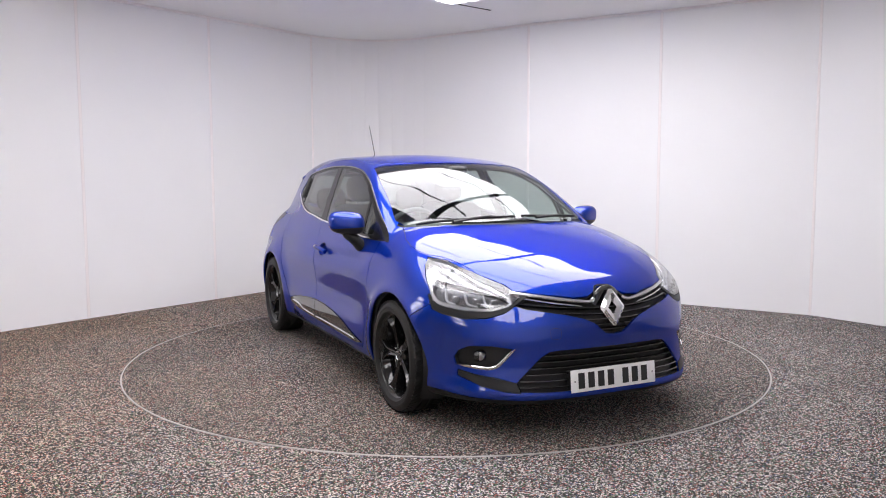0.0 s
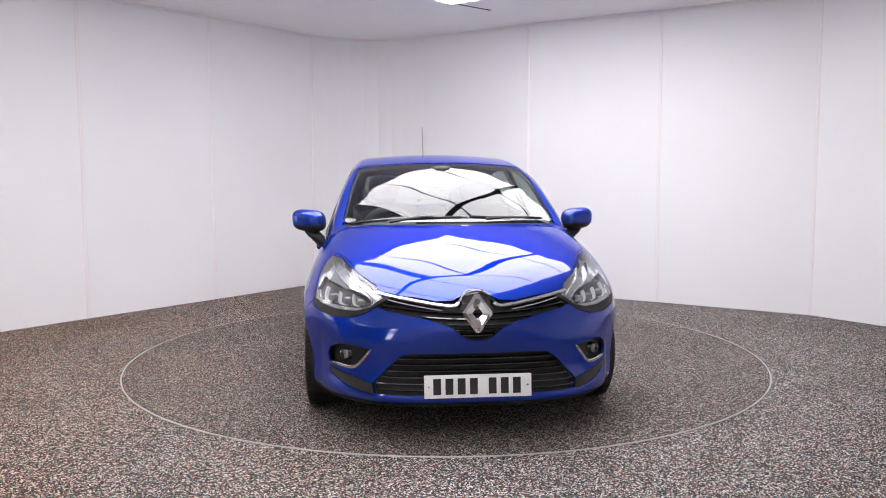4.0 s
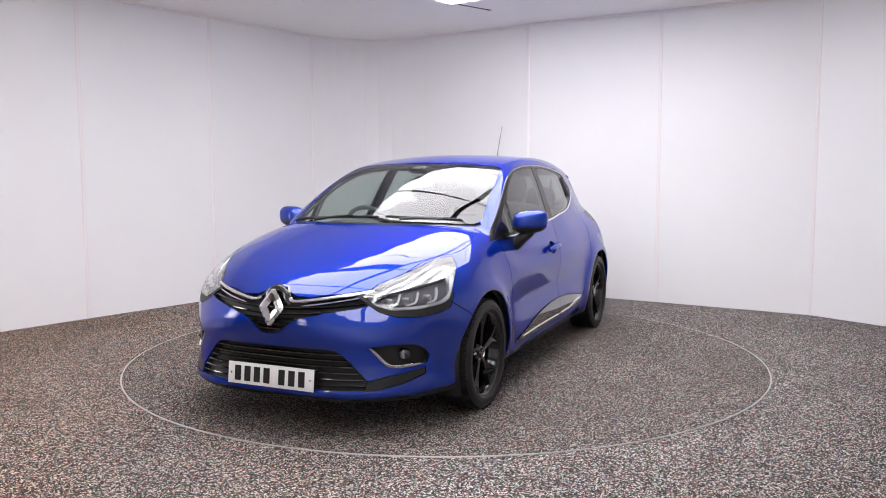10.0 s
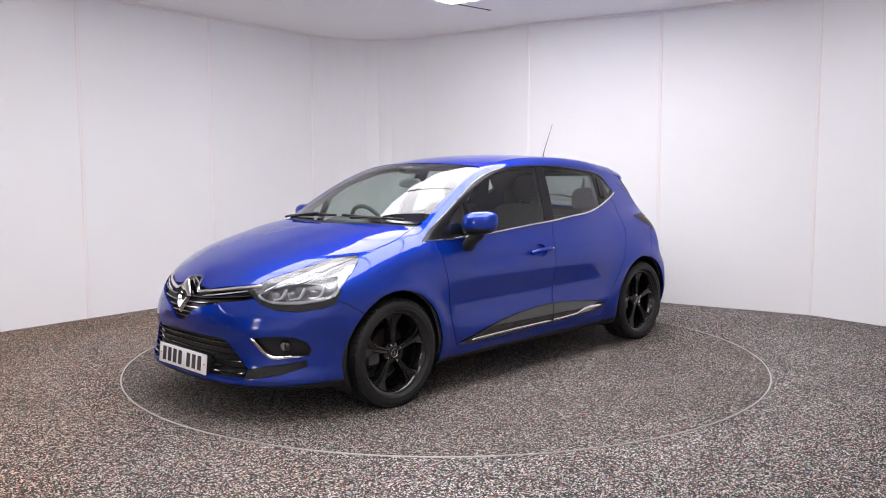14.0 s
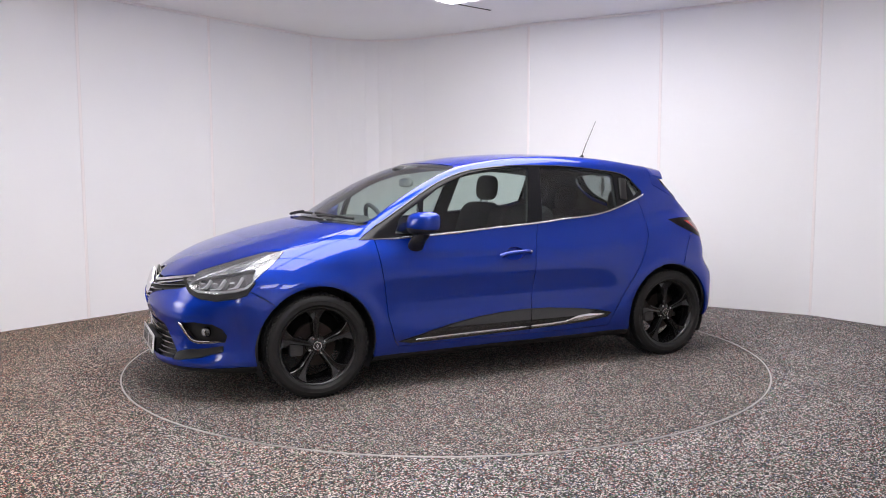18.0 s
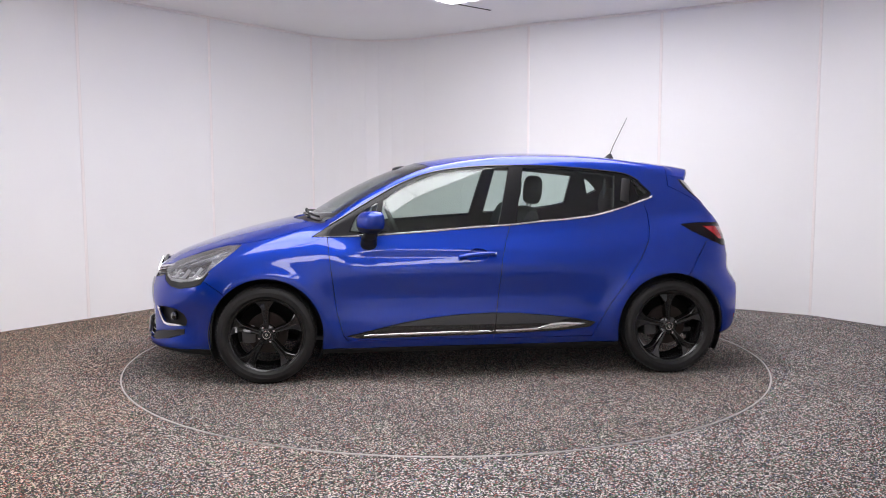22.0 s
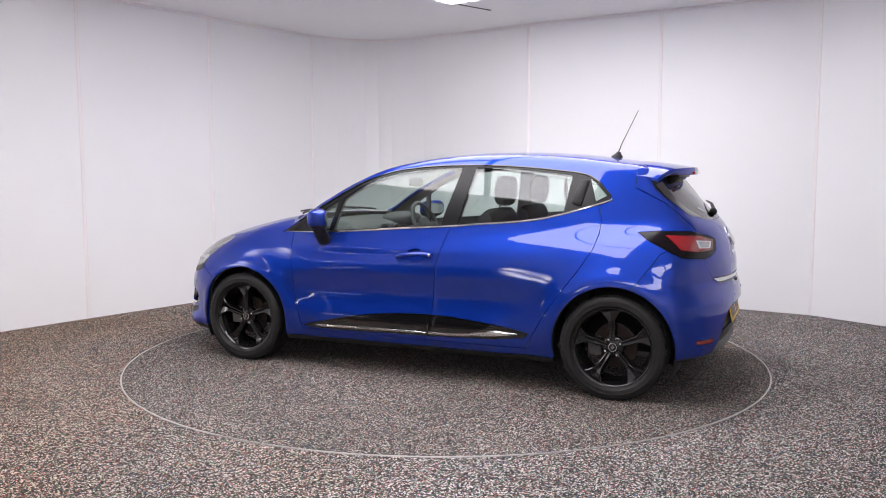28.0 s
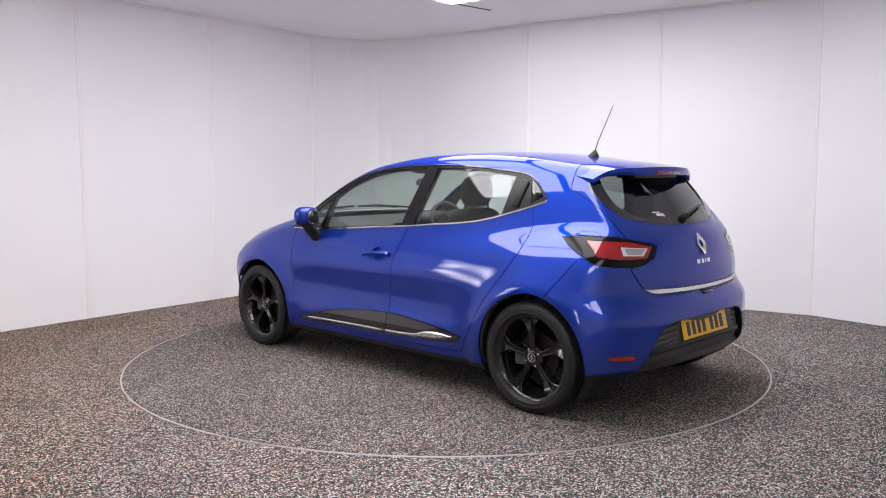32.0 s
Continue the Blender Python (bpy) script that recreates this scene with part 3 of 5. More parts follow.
LAMP_TOP = [(1.442, 0.704, 0.821), (1.369, 0.640, 0.858), (1.479, 0.592, 0.850), (1.632, 0.562, 0.813), (1.769, 0.534, 0.779), (1.901, 0.505, 0.746), (2.002, 0.478, 0.696)]
LAMP_LOW = [(1.986, 0.536, 0.650), (1.942, 0.594, 0.627), (1.847, 0.701, 0.625), (1.756, 0.772, 0.641), (1.692, 0.802, 0.659), (1.657, 0.805, 0.709), (1.547, 0.766, 0.774)]
carve("headlamp", LAMP_TOP + LAMP_LOW, CORNER, lambda c: c.x > 1.25 and c.y > 0.25, ("body", "bonnet"))
carve("lamp_inner", [(1.975, 0.530, 0.668), (1.93, 0.56, 0.698), (1.86, 0.62, 0.717), (1.78, 0.68, 0.733), (1.70, 0.735, 0.750), (1.655, 0.765, 0.760), (1.672, 0.79, 0.705), (1.72, 0.785, 0.670), (1.80, 0.735, 0.653), (1.86, 0.685, 0.649), (1.94, 0.60, 0.650)], CORNER, lambda c: c.x > 1.25 and c.y > 0.25, ("headlamp",))
carve("lamp_trim", [(2.03, 0.45, 0.70), (1.979, 0.549, 0.619), (1.928, 0.620, 0.592), (1.850, 0.702, 0.585), (1.759, 0.773, 0.602), (1.695, 0.804, 0.622), (1.655, 0.810, 0.690), (1.8, 0.72, 0.75)], CORNER, lambda c: c.x > 1.25 and c.y > 0.25)
carve("grille", [(-0.1, 0.80), (0.50, 0.80), (0.50, 0.690), (0.485, 0.655), (0.44, 0.640), (0.361, 0.628), (0.26, 0.612), (0.173, 0.591), (0.12, 0.567), (0.085, 0.538), (0.052, 0.512), (0.0, 0.506), (-0.1, 0.506)], FRONT, lambda c: c.x > 1.8)
carve("low_grille", [(-0.1, 0.441), (0.30, 0.438), (0.347, 0.432), (0.385, 0.410), (0.43, 0.365), (0.47, 0.322), (0.503, 0.287), (0.495, 0.246), (0.33, 0.242), (-0.1, 0.245)], FRONT, lambda c: c.x > 1.7)
carve("blade", [(0.503, 0.283), (0.576, 0.303), (0.66, 0.316), (0.712, 0.331), (0.714, 0.300), (0.64, 0.262), (0.55, 0.243), (0.495, 0.240)], FRONT, lambda c: c.x > 1.6)
carve("fog_recess", [(0.512, 0.448), (0.60, 0.459), (0.678, 0.452), (0.712, 0.425), (0.724, 0.390), (0.718, 0.354), (0.67, 0.346), (0.603, 0.346), (0.560, 0.390)], FRONT, lambda c: c.x > 1.6)
carve("front_lip", [(1.3, 0.0), (2.4, 0.0), (2.4, 0.205), (1.9, 0.200), (1.3, 0.235)], SIDE, ahead)
carve("front_bumper", [(1.70, 0.662), (1.56, 0.575), (1.3, 0.30), (1.3, 0.0), (2.4, 0.0), (2.4, 1.2), (1.70, 1.2)], SIDE, ahead)

DOOR_F = [(0.92, 0.950), (0.912, 0.90), (0.902, 0.802), (0.880, 0.626), (0.857, 0.444), (0.818, 0.296), (0.791, 0.258)]
DOOR_B = [(-0.131, 0.256), (-0.136, 0.295), (-0.165, 0.545), (-0.189, 0.761), (-0.216, 0.866), (-0.254, 0.978)]
DOOR_R = [(-1.161, 1.110), (-1.186, 1.031), (-1.183, 0.946), (-1.160, 0.859), (-1.087, 0.738), (-0.997, 0.615), (-0.893, 0.471), (-0.809, 0.323), (-0.778, 0.255)]
carve("front_door", DOOR_F + DOOR_B + [(-0.26, 1.2), (0.62, 1.12), (0.93, 0.953)], SIDE, left)
carve("rear_door", [(-0.26, 1.2), (-1.1, 1.2)] + DOOR_R + DOOR_B, SIDE, left)
GUARD = [(0.795, 0.287), (0.611, 0.330), (0.431, 0.369), (0.251, 0.395), (0.071, 0.411), (-0.109, 0.418), (-0.289, 0.413), (-0.505, 0.394), (-0.684, 0.370), (-0.795, 0.345),
         (-0.755, 0.316), (-0.577, 0.299), (-0.109, 0.282), (0.432, 0.273), (0.719, 0.273)]
carve("front_guard", GUARD, SIDE, left, ("front_door",))
carve("rear_guard", GUARD, SIDE, left, ("rear_door",))
carve("handle_cup", bent([(0.040, 0.775), (0.010, 0.815), (-0.035, 0.826), (-0.080, 0.815), (-0.105, 0.785), (-0.080, 0.752), (-0.035, 0.742), (0.010, 0.750)], 2), SIDE, left, ("front_door",))
carve("sill_trim", [(-0.95, 0.0), (0.95, 0.0), (0.95, 0.205), (-0.95, 0.212)], SIDE, left)

TAIL = [(-1.443, 0.733, 0.962), (-1.55, 0.70, 0.972), (-1.681, 0.621, 0.970), (-1.775, 0.441, 0.930), (-1.797, 0.395, 0.911), (-1.804, 0.442, 0.850),
        (-1.788, 0.516, 0.822), (-1.764, 0.587, 0.811), (-1.666, 0.752, 0.826), (-1.612, 0.775, 0.853), (-1.52, 0.775, 0.915)]
back = lambda c: c.x < -1.25
carve("zone", [(-1.36, 0.40), (-1.36, 1.6), (-2.3, 1.6), (-2.3, 0.40)], SIDE, lambda c: c.x < -1.2)
carve("tail_lamp", TAIL, HIND, lambda c: c.x < -1.35 and c.y > 0.25, ("body", "zone"))
carve("tail_red", [(-1.575, 0.715, 0.950), (-1.727, 0.575, 0.943), (-1.786, 0.430, 0.912), (-1.793, 0.480, 0.856), (-1.746, 0.613, 0.852), (-1.650, 0.735, 0.868)], HIND, lambda c: c.x < -1.35 and c.y > 0.25, ("tail_lamp",))
carve("tail_clear", [(-1.713, 0.620, 0.918), (-1.783, 0.463, 0.905), (-1.783, 0.505, 0.867), (-1.735, 0.625, 0.873)], HIND, lambda c: c.x < -1.35 and c.y > 0.25, ("tail_red",))
carve("tail_core", [(-1.725, 0.600, 0.910), (-1.776, 0.486, 0.901), (-1.776, 0.516, 0.875), (-1.741, 0.603, 0.879)], HIND, lambda c: c.x < -1.35 and c.y > 0.25, ("tail_clear",))
carve("rear_screen", [(-0.1, 1.312), (0.40, 1.306), (0.495, 1.292), (0.530, 1.262), (0.552, 1.205), (0.558, 1.150), (0.538, 1.110), (0.500, 1.080), (0.42, 1.046), (0.34, 1.026), (0.20, 1.017), (-0.1, 1.015)], FRONT, back, ("zone",))
carve("tailgate", [(-0.1, 1.40), (0.54, 1.40), (0.562, 1.28), (0.576, 1.15), (0.581, 1.039), (0.577, 0.955), (0.598, 0.797), (0.566, 0.737), (0.526, 0.690), (0.458, 0.661), (0.13, 0.652), (-0.1, 0.652)], FRONT, back, ("zone",))
carve("gate_strip", [(-0.1, 0.685), (0.30, 0.688), (0.535, 0.696), (0.50, 0.672), (0.43, 0.664), (-0.1, 0.660)], FRONT, back, ("tailgate",))
carve("rear_insert", [(-0.1, 0.523), (0.20, 0.520), (0.369, 0.512), (0.45, 0.487), (0.485, 0.455), (0.519, 0.409), (0.564, 0.338), (0.60, 0.27), (0.62, 0.10), (-0.1, 0.10)], FRONT, back, ("body", "zone"))
carve("reflector", [(-1.723, 0.749, 0.370), (-1.795, 0.613, 0.366), (-1.79, 0.614, 0.340), (-1.724, 0.741, 0.345)], HIND, lambda c: c.x < -1.4 and c.y > 0.3, ("body", "zone"))
carve("rear_bumper", [(-1.62, 0.87), (-1.549, 0.850), (-1.431, 0.684), (-1.3, 0.50), (-1.3, 0.0), (-2.3, 0.0), (-2.3, 0.95), (-1.62, 0.95)], SIDE, behind, ("body", "zone"))
for f in shell.faces:
    if f[TAG] == CODES["zone"]:
        f[TAG] = 0


def panel(name, pieces, mat, parent, central=False, gap=0.0022, depth=0.012, lift=0.0, label="", mirror=True):
    """The faces of some pieces as a panel with turned-in edges: one across the middle, or one on each side."""
    codes = {CODES[s] for s in ([pieces] if isinstance(pieces, str) else pieces)}
    faces = [f for f in shell.faces if f[TAG] in codes]
    index, co, nor = {}, [], []
    for f in faces:
        for v in f.verts:
            if v not in index:
                index[v] = len(co)
                n = Vector(v[NOR]).normalized()
                co.append(v.co + n * lift)
                nor.append(n)
    polys = [[index[v] for v in f.verts] for f in faces]
    used = {}
    for p in polys:
        for a, b in zip(p, p[1:] + p[:1]):
            used[(a, b)] = True
    rim = [(a, b) for a, b in used if (b, a) not in used and not (central and abs(co[a].y) < 1e-4 and abs(co[b].y) < 1e-4)]
    shift = {}
    for a, b in rim:
        d = nor[a].cross((co[b] - co[a])).normalized()
        for i in (a, b):
            shift[i] = shift.get(i, Vector()) + d
    for i, d in shift.items():
        d = d.normalized() * gap
        if central and abs(co[i].y) < 1e-4:
            d.y = 0
        co[i] = co[i] + d
    low, lows = {}, []
    for i in shift:
        low[i] = len(co) + len(lows)
        lows.append(co[i] - nor[i] * depth)
    rims = [[b, a, low[a], low[b]] for a, b in rim]
    co, nor = co + lows, nor + [nor[i] for i in shift]
    if central:
        n0 = len(co)
        twin = [i if abs(co[i].y) < 1e-4 and i not in low.values() or abs(co[i].y) < 1e-4 else n0 + i for i in range(n0)]
        co = co + [Vector((q.x, -q.y, q.z)) for q in co]
        nor = nor + [Vector((q.x, -q.y, q.z)) for q in nor]
        polys = polys + [[twin[i] for i in reversed(p)] for p in polys]
        rims = rims + [[twin[i] for i in reversed(p)] for p in rims]
    made = []
    for s in ((1,) if central or not mirror else (1, -1)):
        me = bpy.data.meshes.new(name)
        flip = (lambda p: p) if s == 1 else (lambda p: p[::-1])
        me.from_pydata([(q.x, q.y * s, q.z) for q in co], [], [flip(p) for p in polys + rims])
        me.shade_smooth()
        soft = [(n.x, n.y * s, n.z) for n in nor]
        split = []
        for k, poly in enumerate(me.polygons):
            flat = tuple(poly.normal)
            for v in poly.vertices:
                split.append(soft[v] if k < len(polys) else flat)
        me.normals_split_custom_set(split)
        me.materials.append(mat)
        ob = new(name, me)
        ob.parent = parent
        if label:
            ob["label"] = label
        made.append(ob)
    return made


# ---------- the car's panels ----------
car = empty("car", "glossy metallic blue five-door hatchback parked on the turntable", "car")
panel("body", "body", PAINT, car, True, label="blue painted body side and roof")
panel("bonnet", "bonnet", PAINT, car, True)
panel("front_bumper", "front_bumper", PAINT, car, True)
panel("rear_bumper", "rear_bumper", PAINT, car, True)
gate = panel("tailgate", "tailgate", PAINT, car, True)[0]
panel("front_door", "front_door", PAINT, car)
panel("rear_door", "rear_door", PAINT, car)
panel("window_surround", "surround", FRAME_BLACK, car, gap=0.001, lift=-0.002, label="black window surround")
panel("side_window", "front_glass", GLASS, car, gap=0.0, depth=0.004, lift=-0.004, label="lightly tinted side glass")
panel("quarter_light", "corner_glass", GLASS, car, gap=0.0, depth=0.004, lift=-0.004)
panel("side_window", "rear_glass", GLASS, car, gap=0.0, depth=0.004, lift=-0.004, label="lightly tinted side glass")
panel("quarter_light", "small_glass", GLASS, car, gap=0.0, depth=0.004, lift=-0.004)
panel("windscreen", "windscreen", GLASS, car, True, gap=0.0, depth=0.005, lift=-0.002, label="curved laminated windscreen")
panel("rear_screen", "rear_screen", PRIVACY, car, True, gap=0.0, depth=0.004, lift=-0.002, label="heated rear window")
panel("cowl", "cowl", BLACK, car, True, lift=-0.012)
panel("grille", "grille", BLACK, car, True, lift=-0.03, gap=0.0)
panel("lower_grille", "low_grille", BLACK, car, True, lift=-0.03, gap=0.0)
panel("lip_insert", "blade", BLACK, car)
panel("front_lip", "front_lip", BLACK, car, True)
panel("fog_recess", "fog_recess", BLACK, car, lift=-0.03, gap=0.0)
panel("lamp_trim", "lamp_trim", BLACK, car)
panel("tail_lamp", "tail_lamp", SMOKED, car, label="dark smoked tail lamp")
panel("tail_lens", "tail_red", RED_LENS, car, gap=0.0005, label="red tail lamp lens")
panel("lens_frame", "tail_clear", LIGHT_GUIDE, car, gap=0.0005, label="white light guide round the reversing lamp")
panel("reversing_lens", "tail_core", CLEAR_LENS, car, gap=0.0005, label="clear reversing lamp lens")
for d in panel("handle_cup", "handle_cup", PAINT, car, gap=0.0, lift=-0.022, depth=-0.022):
    pass
panel("door_guard", "front_guard", GLOSS_BLACK, car, lift=0.006)
panel("door_guard", "rear_guard", GLOSS_BLACK, car, lift=0.006)
panel("sill_trim", "sill_trim", BLACK, car)
panel("gate_strip", "gate_strip", SATIN, car, True, lift=0.004)
panel("rear_insert", "rear_insert", BLACK, car, True, gap=0.0, lift=-0.040, depth=-0.040)
panel("reflector", "reflector", RED_LENS, car, lift=0.002, label="red rear reflector")
panel("underside", "underside", BLACK, car, True, gap=0)
ALL = [n for n in CODES if n not in ("hole", "front_glass", "corner_glass", "rear_glass", "small_glass", "windscreen", "rear_screen", "headlamp", "lamp_inner", "underside", "grille", "low_grille")]
panel("cabin_lining", ALL, TRIM_GREY, car, True, gap=0.0, depth=0.0, lift=-0.035, label="dark inner lining of the cabin")


# ---------- helpers for fittings ----------
def skin(axis, a, b, start, stop):
    """The place and normal where the outer form is met along an axis: 'x' takes (y, z), 'y' takes (x, z), 'z' takes (x, y)."""
    s = np.linspace(start, stop, 500)
    one = np.ones_like(s)
    q = {"x": (s, a * one, b * one), "y": (a * one, s, b * one), "z": (a * one, b * one, s)}[axis]
    k = int(np.argmax(body_field(*q) < 0))
    p = np.array([[q[0][k], q[1][k], q[2][k]]])
    p, n = settle(p, 3)
    return Vector(p[0]), Vector(n[0])


def on_side(x, z):
    return skin("y", x, z, 1.0, 0.2)


def on_nose(y, z):
    return skin("x", y, z, 2.3, 1.2)


def on_tail(y, z):
    return skin("x", y, z, -2.1, -1.2)


def on_top(x, y):
    return skin("z", x, y, 1.6, 0.4)


def lathe(bm, profile, n=48, axis="y", closed=False):
    """A turned body from (radius, along) pairs."""
    rings = []
    for r, h in profile:
        ring = []
        for a in np.linspace(0, 2 * math.pi, n, endpoint=False):
            c, s = r * math.cos(a), r * math.sin(a)
            ring.append(bm.verts.new({"y": (c, h, s), "z": (c, s, h), "x": (h, c, s)}[axis]))
        rings.append(ring)
    pairs = list(zip(rings, rings[1:] + rings[:1])) if closed else list(zip(rings, rings[1:]))
    for p, q in pairs:
        for i in range(n):
            bm.faces.new((p[i], p[(i + 1) % n], q[(i + 1) % n], q[i]))
    return rings


def sweep(bm, spots, normals, width, height, sink=0.002, taper=0.0):
    """A strip with a rounded back that lies on a surface along a line."""
    rings, n = [], len(spots)
    for i, (p, nn) in enumerate(zip(spots, normals)):
        t = (spots[min(i + 1, n - 1)] - spots[max(i - 1, 0)]).normalized()
        a = nn.cross(t).normalized()
        k = 1.0
        if taper:
            k = min(1.0, 0.15 + min(i, n - 1 - i) / max(1.0, taper * n))
        w = width * k / 2
        rings.append([bm.verts.new(p + a * u * w + nn * h) for u, h in ((-1, -sink), (-1, height * 0.6), (-0.6, height), (0.6, height), (1, height * 0.6), (1, -sink))])
    for p, q in zip(rings, rings[1:]):
        for i in range(6):
            bm.faces.new((p[i], q[i], q[(i + 1) % 6], p[(i + 1) % 6]))
    bm.faces.new(rings[0])
    bm.faces.new(rings[-1][::-1])
    bmesh.ops.recalc_face_normals(bm, faces=bm.faces)
    return bm


def tube(bm, spots, radius, n=10, flat=1.0):
    """A round bar along a line."""
    rings, k = [], len(spots)
    spots = [Vector(s) for s in spots]
    for i, p in enumerate(spots):
        t = (spots[min(i + 1, k - 1)] - spots[max(i - 1, 0)]).normalized()
        a = t.cross(Vector((0, 0, 1)) if abs(t.z) < 0.9 else Vector((1, 0, 0))).normalized()
        b = t.cross(a)
        r = radius[i] if isinstance(radius, (list, tuple)) else radius
        rings.append([bm.verts.new(p + a * math.cos(s) * r + b * math.sin(s) * r * flat) for s in np.linspace(0, 2 * math.pi, n, endpoint=False)])
    for p, q in zip(rings, rings[1:]):
        for i in range(n):
            bm.faces.new((p[i], p[(i + 1) % n], q[(i + 1) % n], q[i]))
    bm.faces.new(rings[0][::-1])
    bm.faces.new(rings[-1])
    bmesh.ops.recalc_face_normals(bm, faces=bm.faces)
    return bm


def pillow(bm, centre, size, power=3.0, m=None, n=20):
    """A soft rounded block."""
    r = bmesh.ops.create_uvsphere(bm, u_segments=n * 2, v_segments=n, radius=1.0)
    for v in r["verts"]:
        d = v.co.normalized()
        k = (abs(d.x) ** power + abs(d.y) ** power + abs(d.z) ** power) ** (-1 / power)
        v.co = Vector((d.x * k * size[0], d.y * k * size[1], d.z * k * size[2]))
        if m:
            v.co = m @ v.co
        v.co += Vector(centre)
    return r["verts"]


def flipped(ob):
    """The same part on the other side of its thing."""
    me = ob.data.copy()
    me.transform(Matrix.Diagonal((1, -1, 1, 1)))
    me.flip_normals()
    twin = new(ob.name.split(".")[0], me)
    twin.parent = ob.parent
    if "label" in ob:
        twin["label"] = ob["label"]
    return twin


# ---------- wheels ----------
def wheel():
    """A black alloy wheel with its tyre, hub at the origin, outer face towards +y."""
    bm = bmesh.new()
    lathe(bm, [(0.205, -0.09), (0.214, -0.09), (0.216, -0.06), (0.190, -0.03), (0.206, 0.05), (0.214, 0.066), (0.220, 0.078), (0.226, 0.083), (0.233, 0.085), (0.235, 0.078), (0.226, 0.066)], 64)
    bmesh.ops.recalc_face_normals(bm, faces=bm.faces)
    w = part("wheel", bm, WHEEL_BLACK, car, "gloss black alloy wheel with five broad ridged spokes", smooth=50)
    bm = bmesh.new()
    prof = [(0.215, -0.088), (0.235, -0.100), (0.268, -0.104), (0.292, -0.095), (0.301, -0.080), (0.304, -0.052), (0.298, -0.050), (0.298, -0.044), (0.305, -0.042), (0.306, -0.018), (0.299, -0.016),
            (0.299, -0.009), (0.306, -0.007), (0.306, 0.020), (0.299, 0.022), (0.299, 0.029), (0.305, 0.031), (0.304, 0.056), (0.301, 0.080), (0.293, 0.094), (0.280, 0.101), (0.268, 0.104), (0.266, 0.1025), (0.246, 0.1025), (0.245, 0.101), (0.240, 0.096), (0.235, 0.088), (0.228, 0.080)]
    lathe(bm, prof, 96)
    for k in range(72):
        a = 2 * math.pi * k / 72
        for s in (-1, 1):
            m = Matrix.Rotation(-a, 4, "Y") @ Matrix.Translation((0.3035, s * 0.068, 0)) @ Matrix.Rotation(radians(s * 24), 4, "X")
            box(bm, (-0.004, -0.024, -0.0085), (0.0025, 0.024, 0.0085), 0, m)
    bmesh.ops.recalc_face_normals(bm, faces=bm.faces)
    part("tyre", bm, RUBBER, w, "black low-profile tyre", smooth=35)
    # one spoke: a recessed valley between two ridges that part towards the rim
    reach = (0.036, 0.075, 0.112, 0.142, 0.165, 0.192, 0.224)
    half = (0.0135, 0.016, 0.018, 0.020, 0.026, 0.045, 0.074)
    foot = (0.003, 0.004, 0.005, 0.006, 0.006, 0.006, 0.005)
    dip = (0.003, 0.006, 0.008, 0.010, 0.012, 0.015, 0.013)
    rise = (0.056, 0.060, 0.063, 0.066, 0.069, 0.072, 0.076)
    for k in range(5):
        bm = bmesh.new()
        rings = []
        for x, w_, f_, d_, h in zip(reach, half, foot, dip, rise):
            row = ((-w_ - f_, h - 0.055), (-w_ - f_, h - 0.034), (-w_, h - 0.003), (-w_ + 0.005, h), (-w_ * 0.08, h - d_), (w_ * 0.08, h - d_), (w_ - 0.005, h), (w_, h - 0.003), (w_ + f_, h - 0.034), (w_ + f_, h - 0.055))
            rings.append([bm.verts.new((x, y, u)) for u, y in row])
        for p, q in zip(rings, rings[1:]):
            for i in range(10):
                bm.faces.new((p[i], p[(i + 1) % 10], q[(i + 1) % 10], q[i]))
        bm.faces.new(rings[0])
        bm.faces.new(rings[-1])
        bmesh.ops.recalc_face_normals(bm, faces=bm.faces)
        bmesh.ops.rotate(bm, verts=bm.verts, cent=(0, 0, 0), matrix=Matrix.Rotation(radians(-90 + 72 * k), 3, "Y"))
        part("spoke", bm, WHEEL_BLACK, w, smooth=18)
    bm = bmesh.new()
    lathe(bm, [(0.0, 0.064), (0.020, 0.064), (0.027, 0.062), (0.029, 0.056), (0.034, 0.054), (0.050, 0.050), (0.060, 0.044), (0.062, 0.036), (0.060, 0.0)], 40)
    bmesh.ops.recalc_face_normals(bm, faces=bm.faces)
    part("hub", bm, WHEEL_BLACK, w, smooth=35)
    bm = bmesh.new()
    lathe(bm, [(0.021, 0.0645), (0.022, 0.067), (0.0255, 0.067), (0.0265, 0.062)], 32)
    for s in (1, -1):
        q = [bm.verts.new(v) for v in ((0, 0.0665, s * 0.013), (s * 0.009, 0.0665, 0), (s * 0.0045, 0.0665, 0), (0, 0.0665, s * 0.0065))]
        bm.faces.new(q)
        q = [bm.verts.new(v) for v in ((0, 0.0665, s * 0.013), (0, 0.0665, s * 0.0065), (-s * 0.0045, 0.0665, 0), (-s * 0.009, 0.0665, 0))]
        bm.faces.new(q)
    part("centre_cap", bm, CHROME, w, "silver ring and badge on the wheel centre", smooth=35)
    for k in range(4):
        bm = bmesh.new()
        a = radians(65 + 90 * k)
        bmesh.ops.create_cone(bm, cap_ends=True, segments=6, radius1=0.0085, radius2=0.007, depth=0.016, matrix=Matrix.Translation((0.050 * math.cos(a), 0.056, 0.050 * math.sin(a))) @ Matrix.Rotation(radians(-90), 4, "X"))
        part("wheel_bolt", bm, SATIN, w)
    bm = bmesh.new()
    lathe(bm, [(0.0, 0.010), (0.060, 0.010), (0.064, 0.0), (0.128, 0.0), (0.130, -0.004), (0.130, -0.020), (0.0, -0.022)], 48)
    bmesh.ops.recalc_face_normals(bm, faces=bm.faces)
    part("brake_disc", bm, BRAKE, w, "rust-tinted iron brake disc", smooth=35)
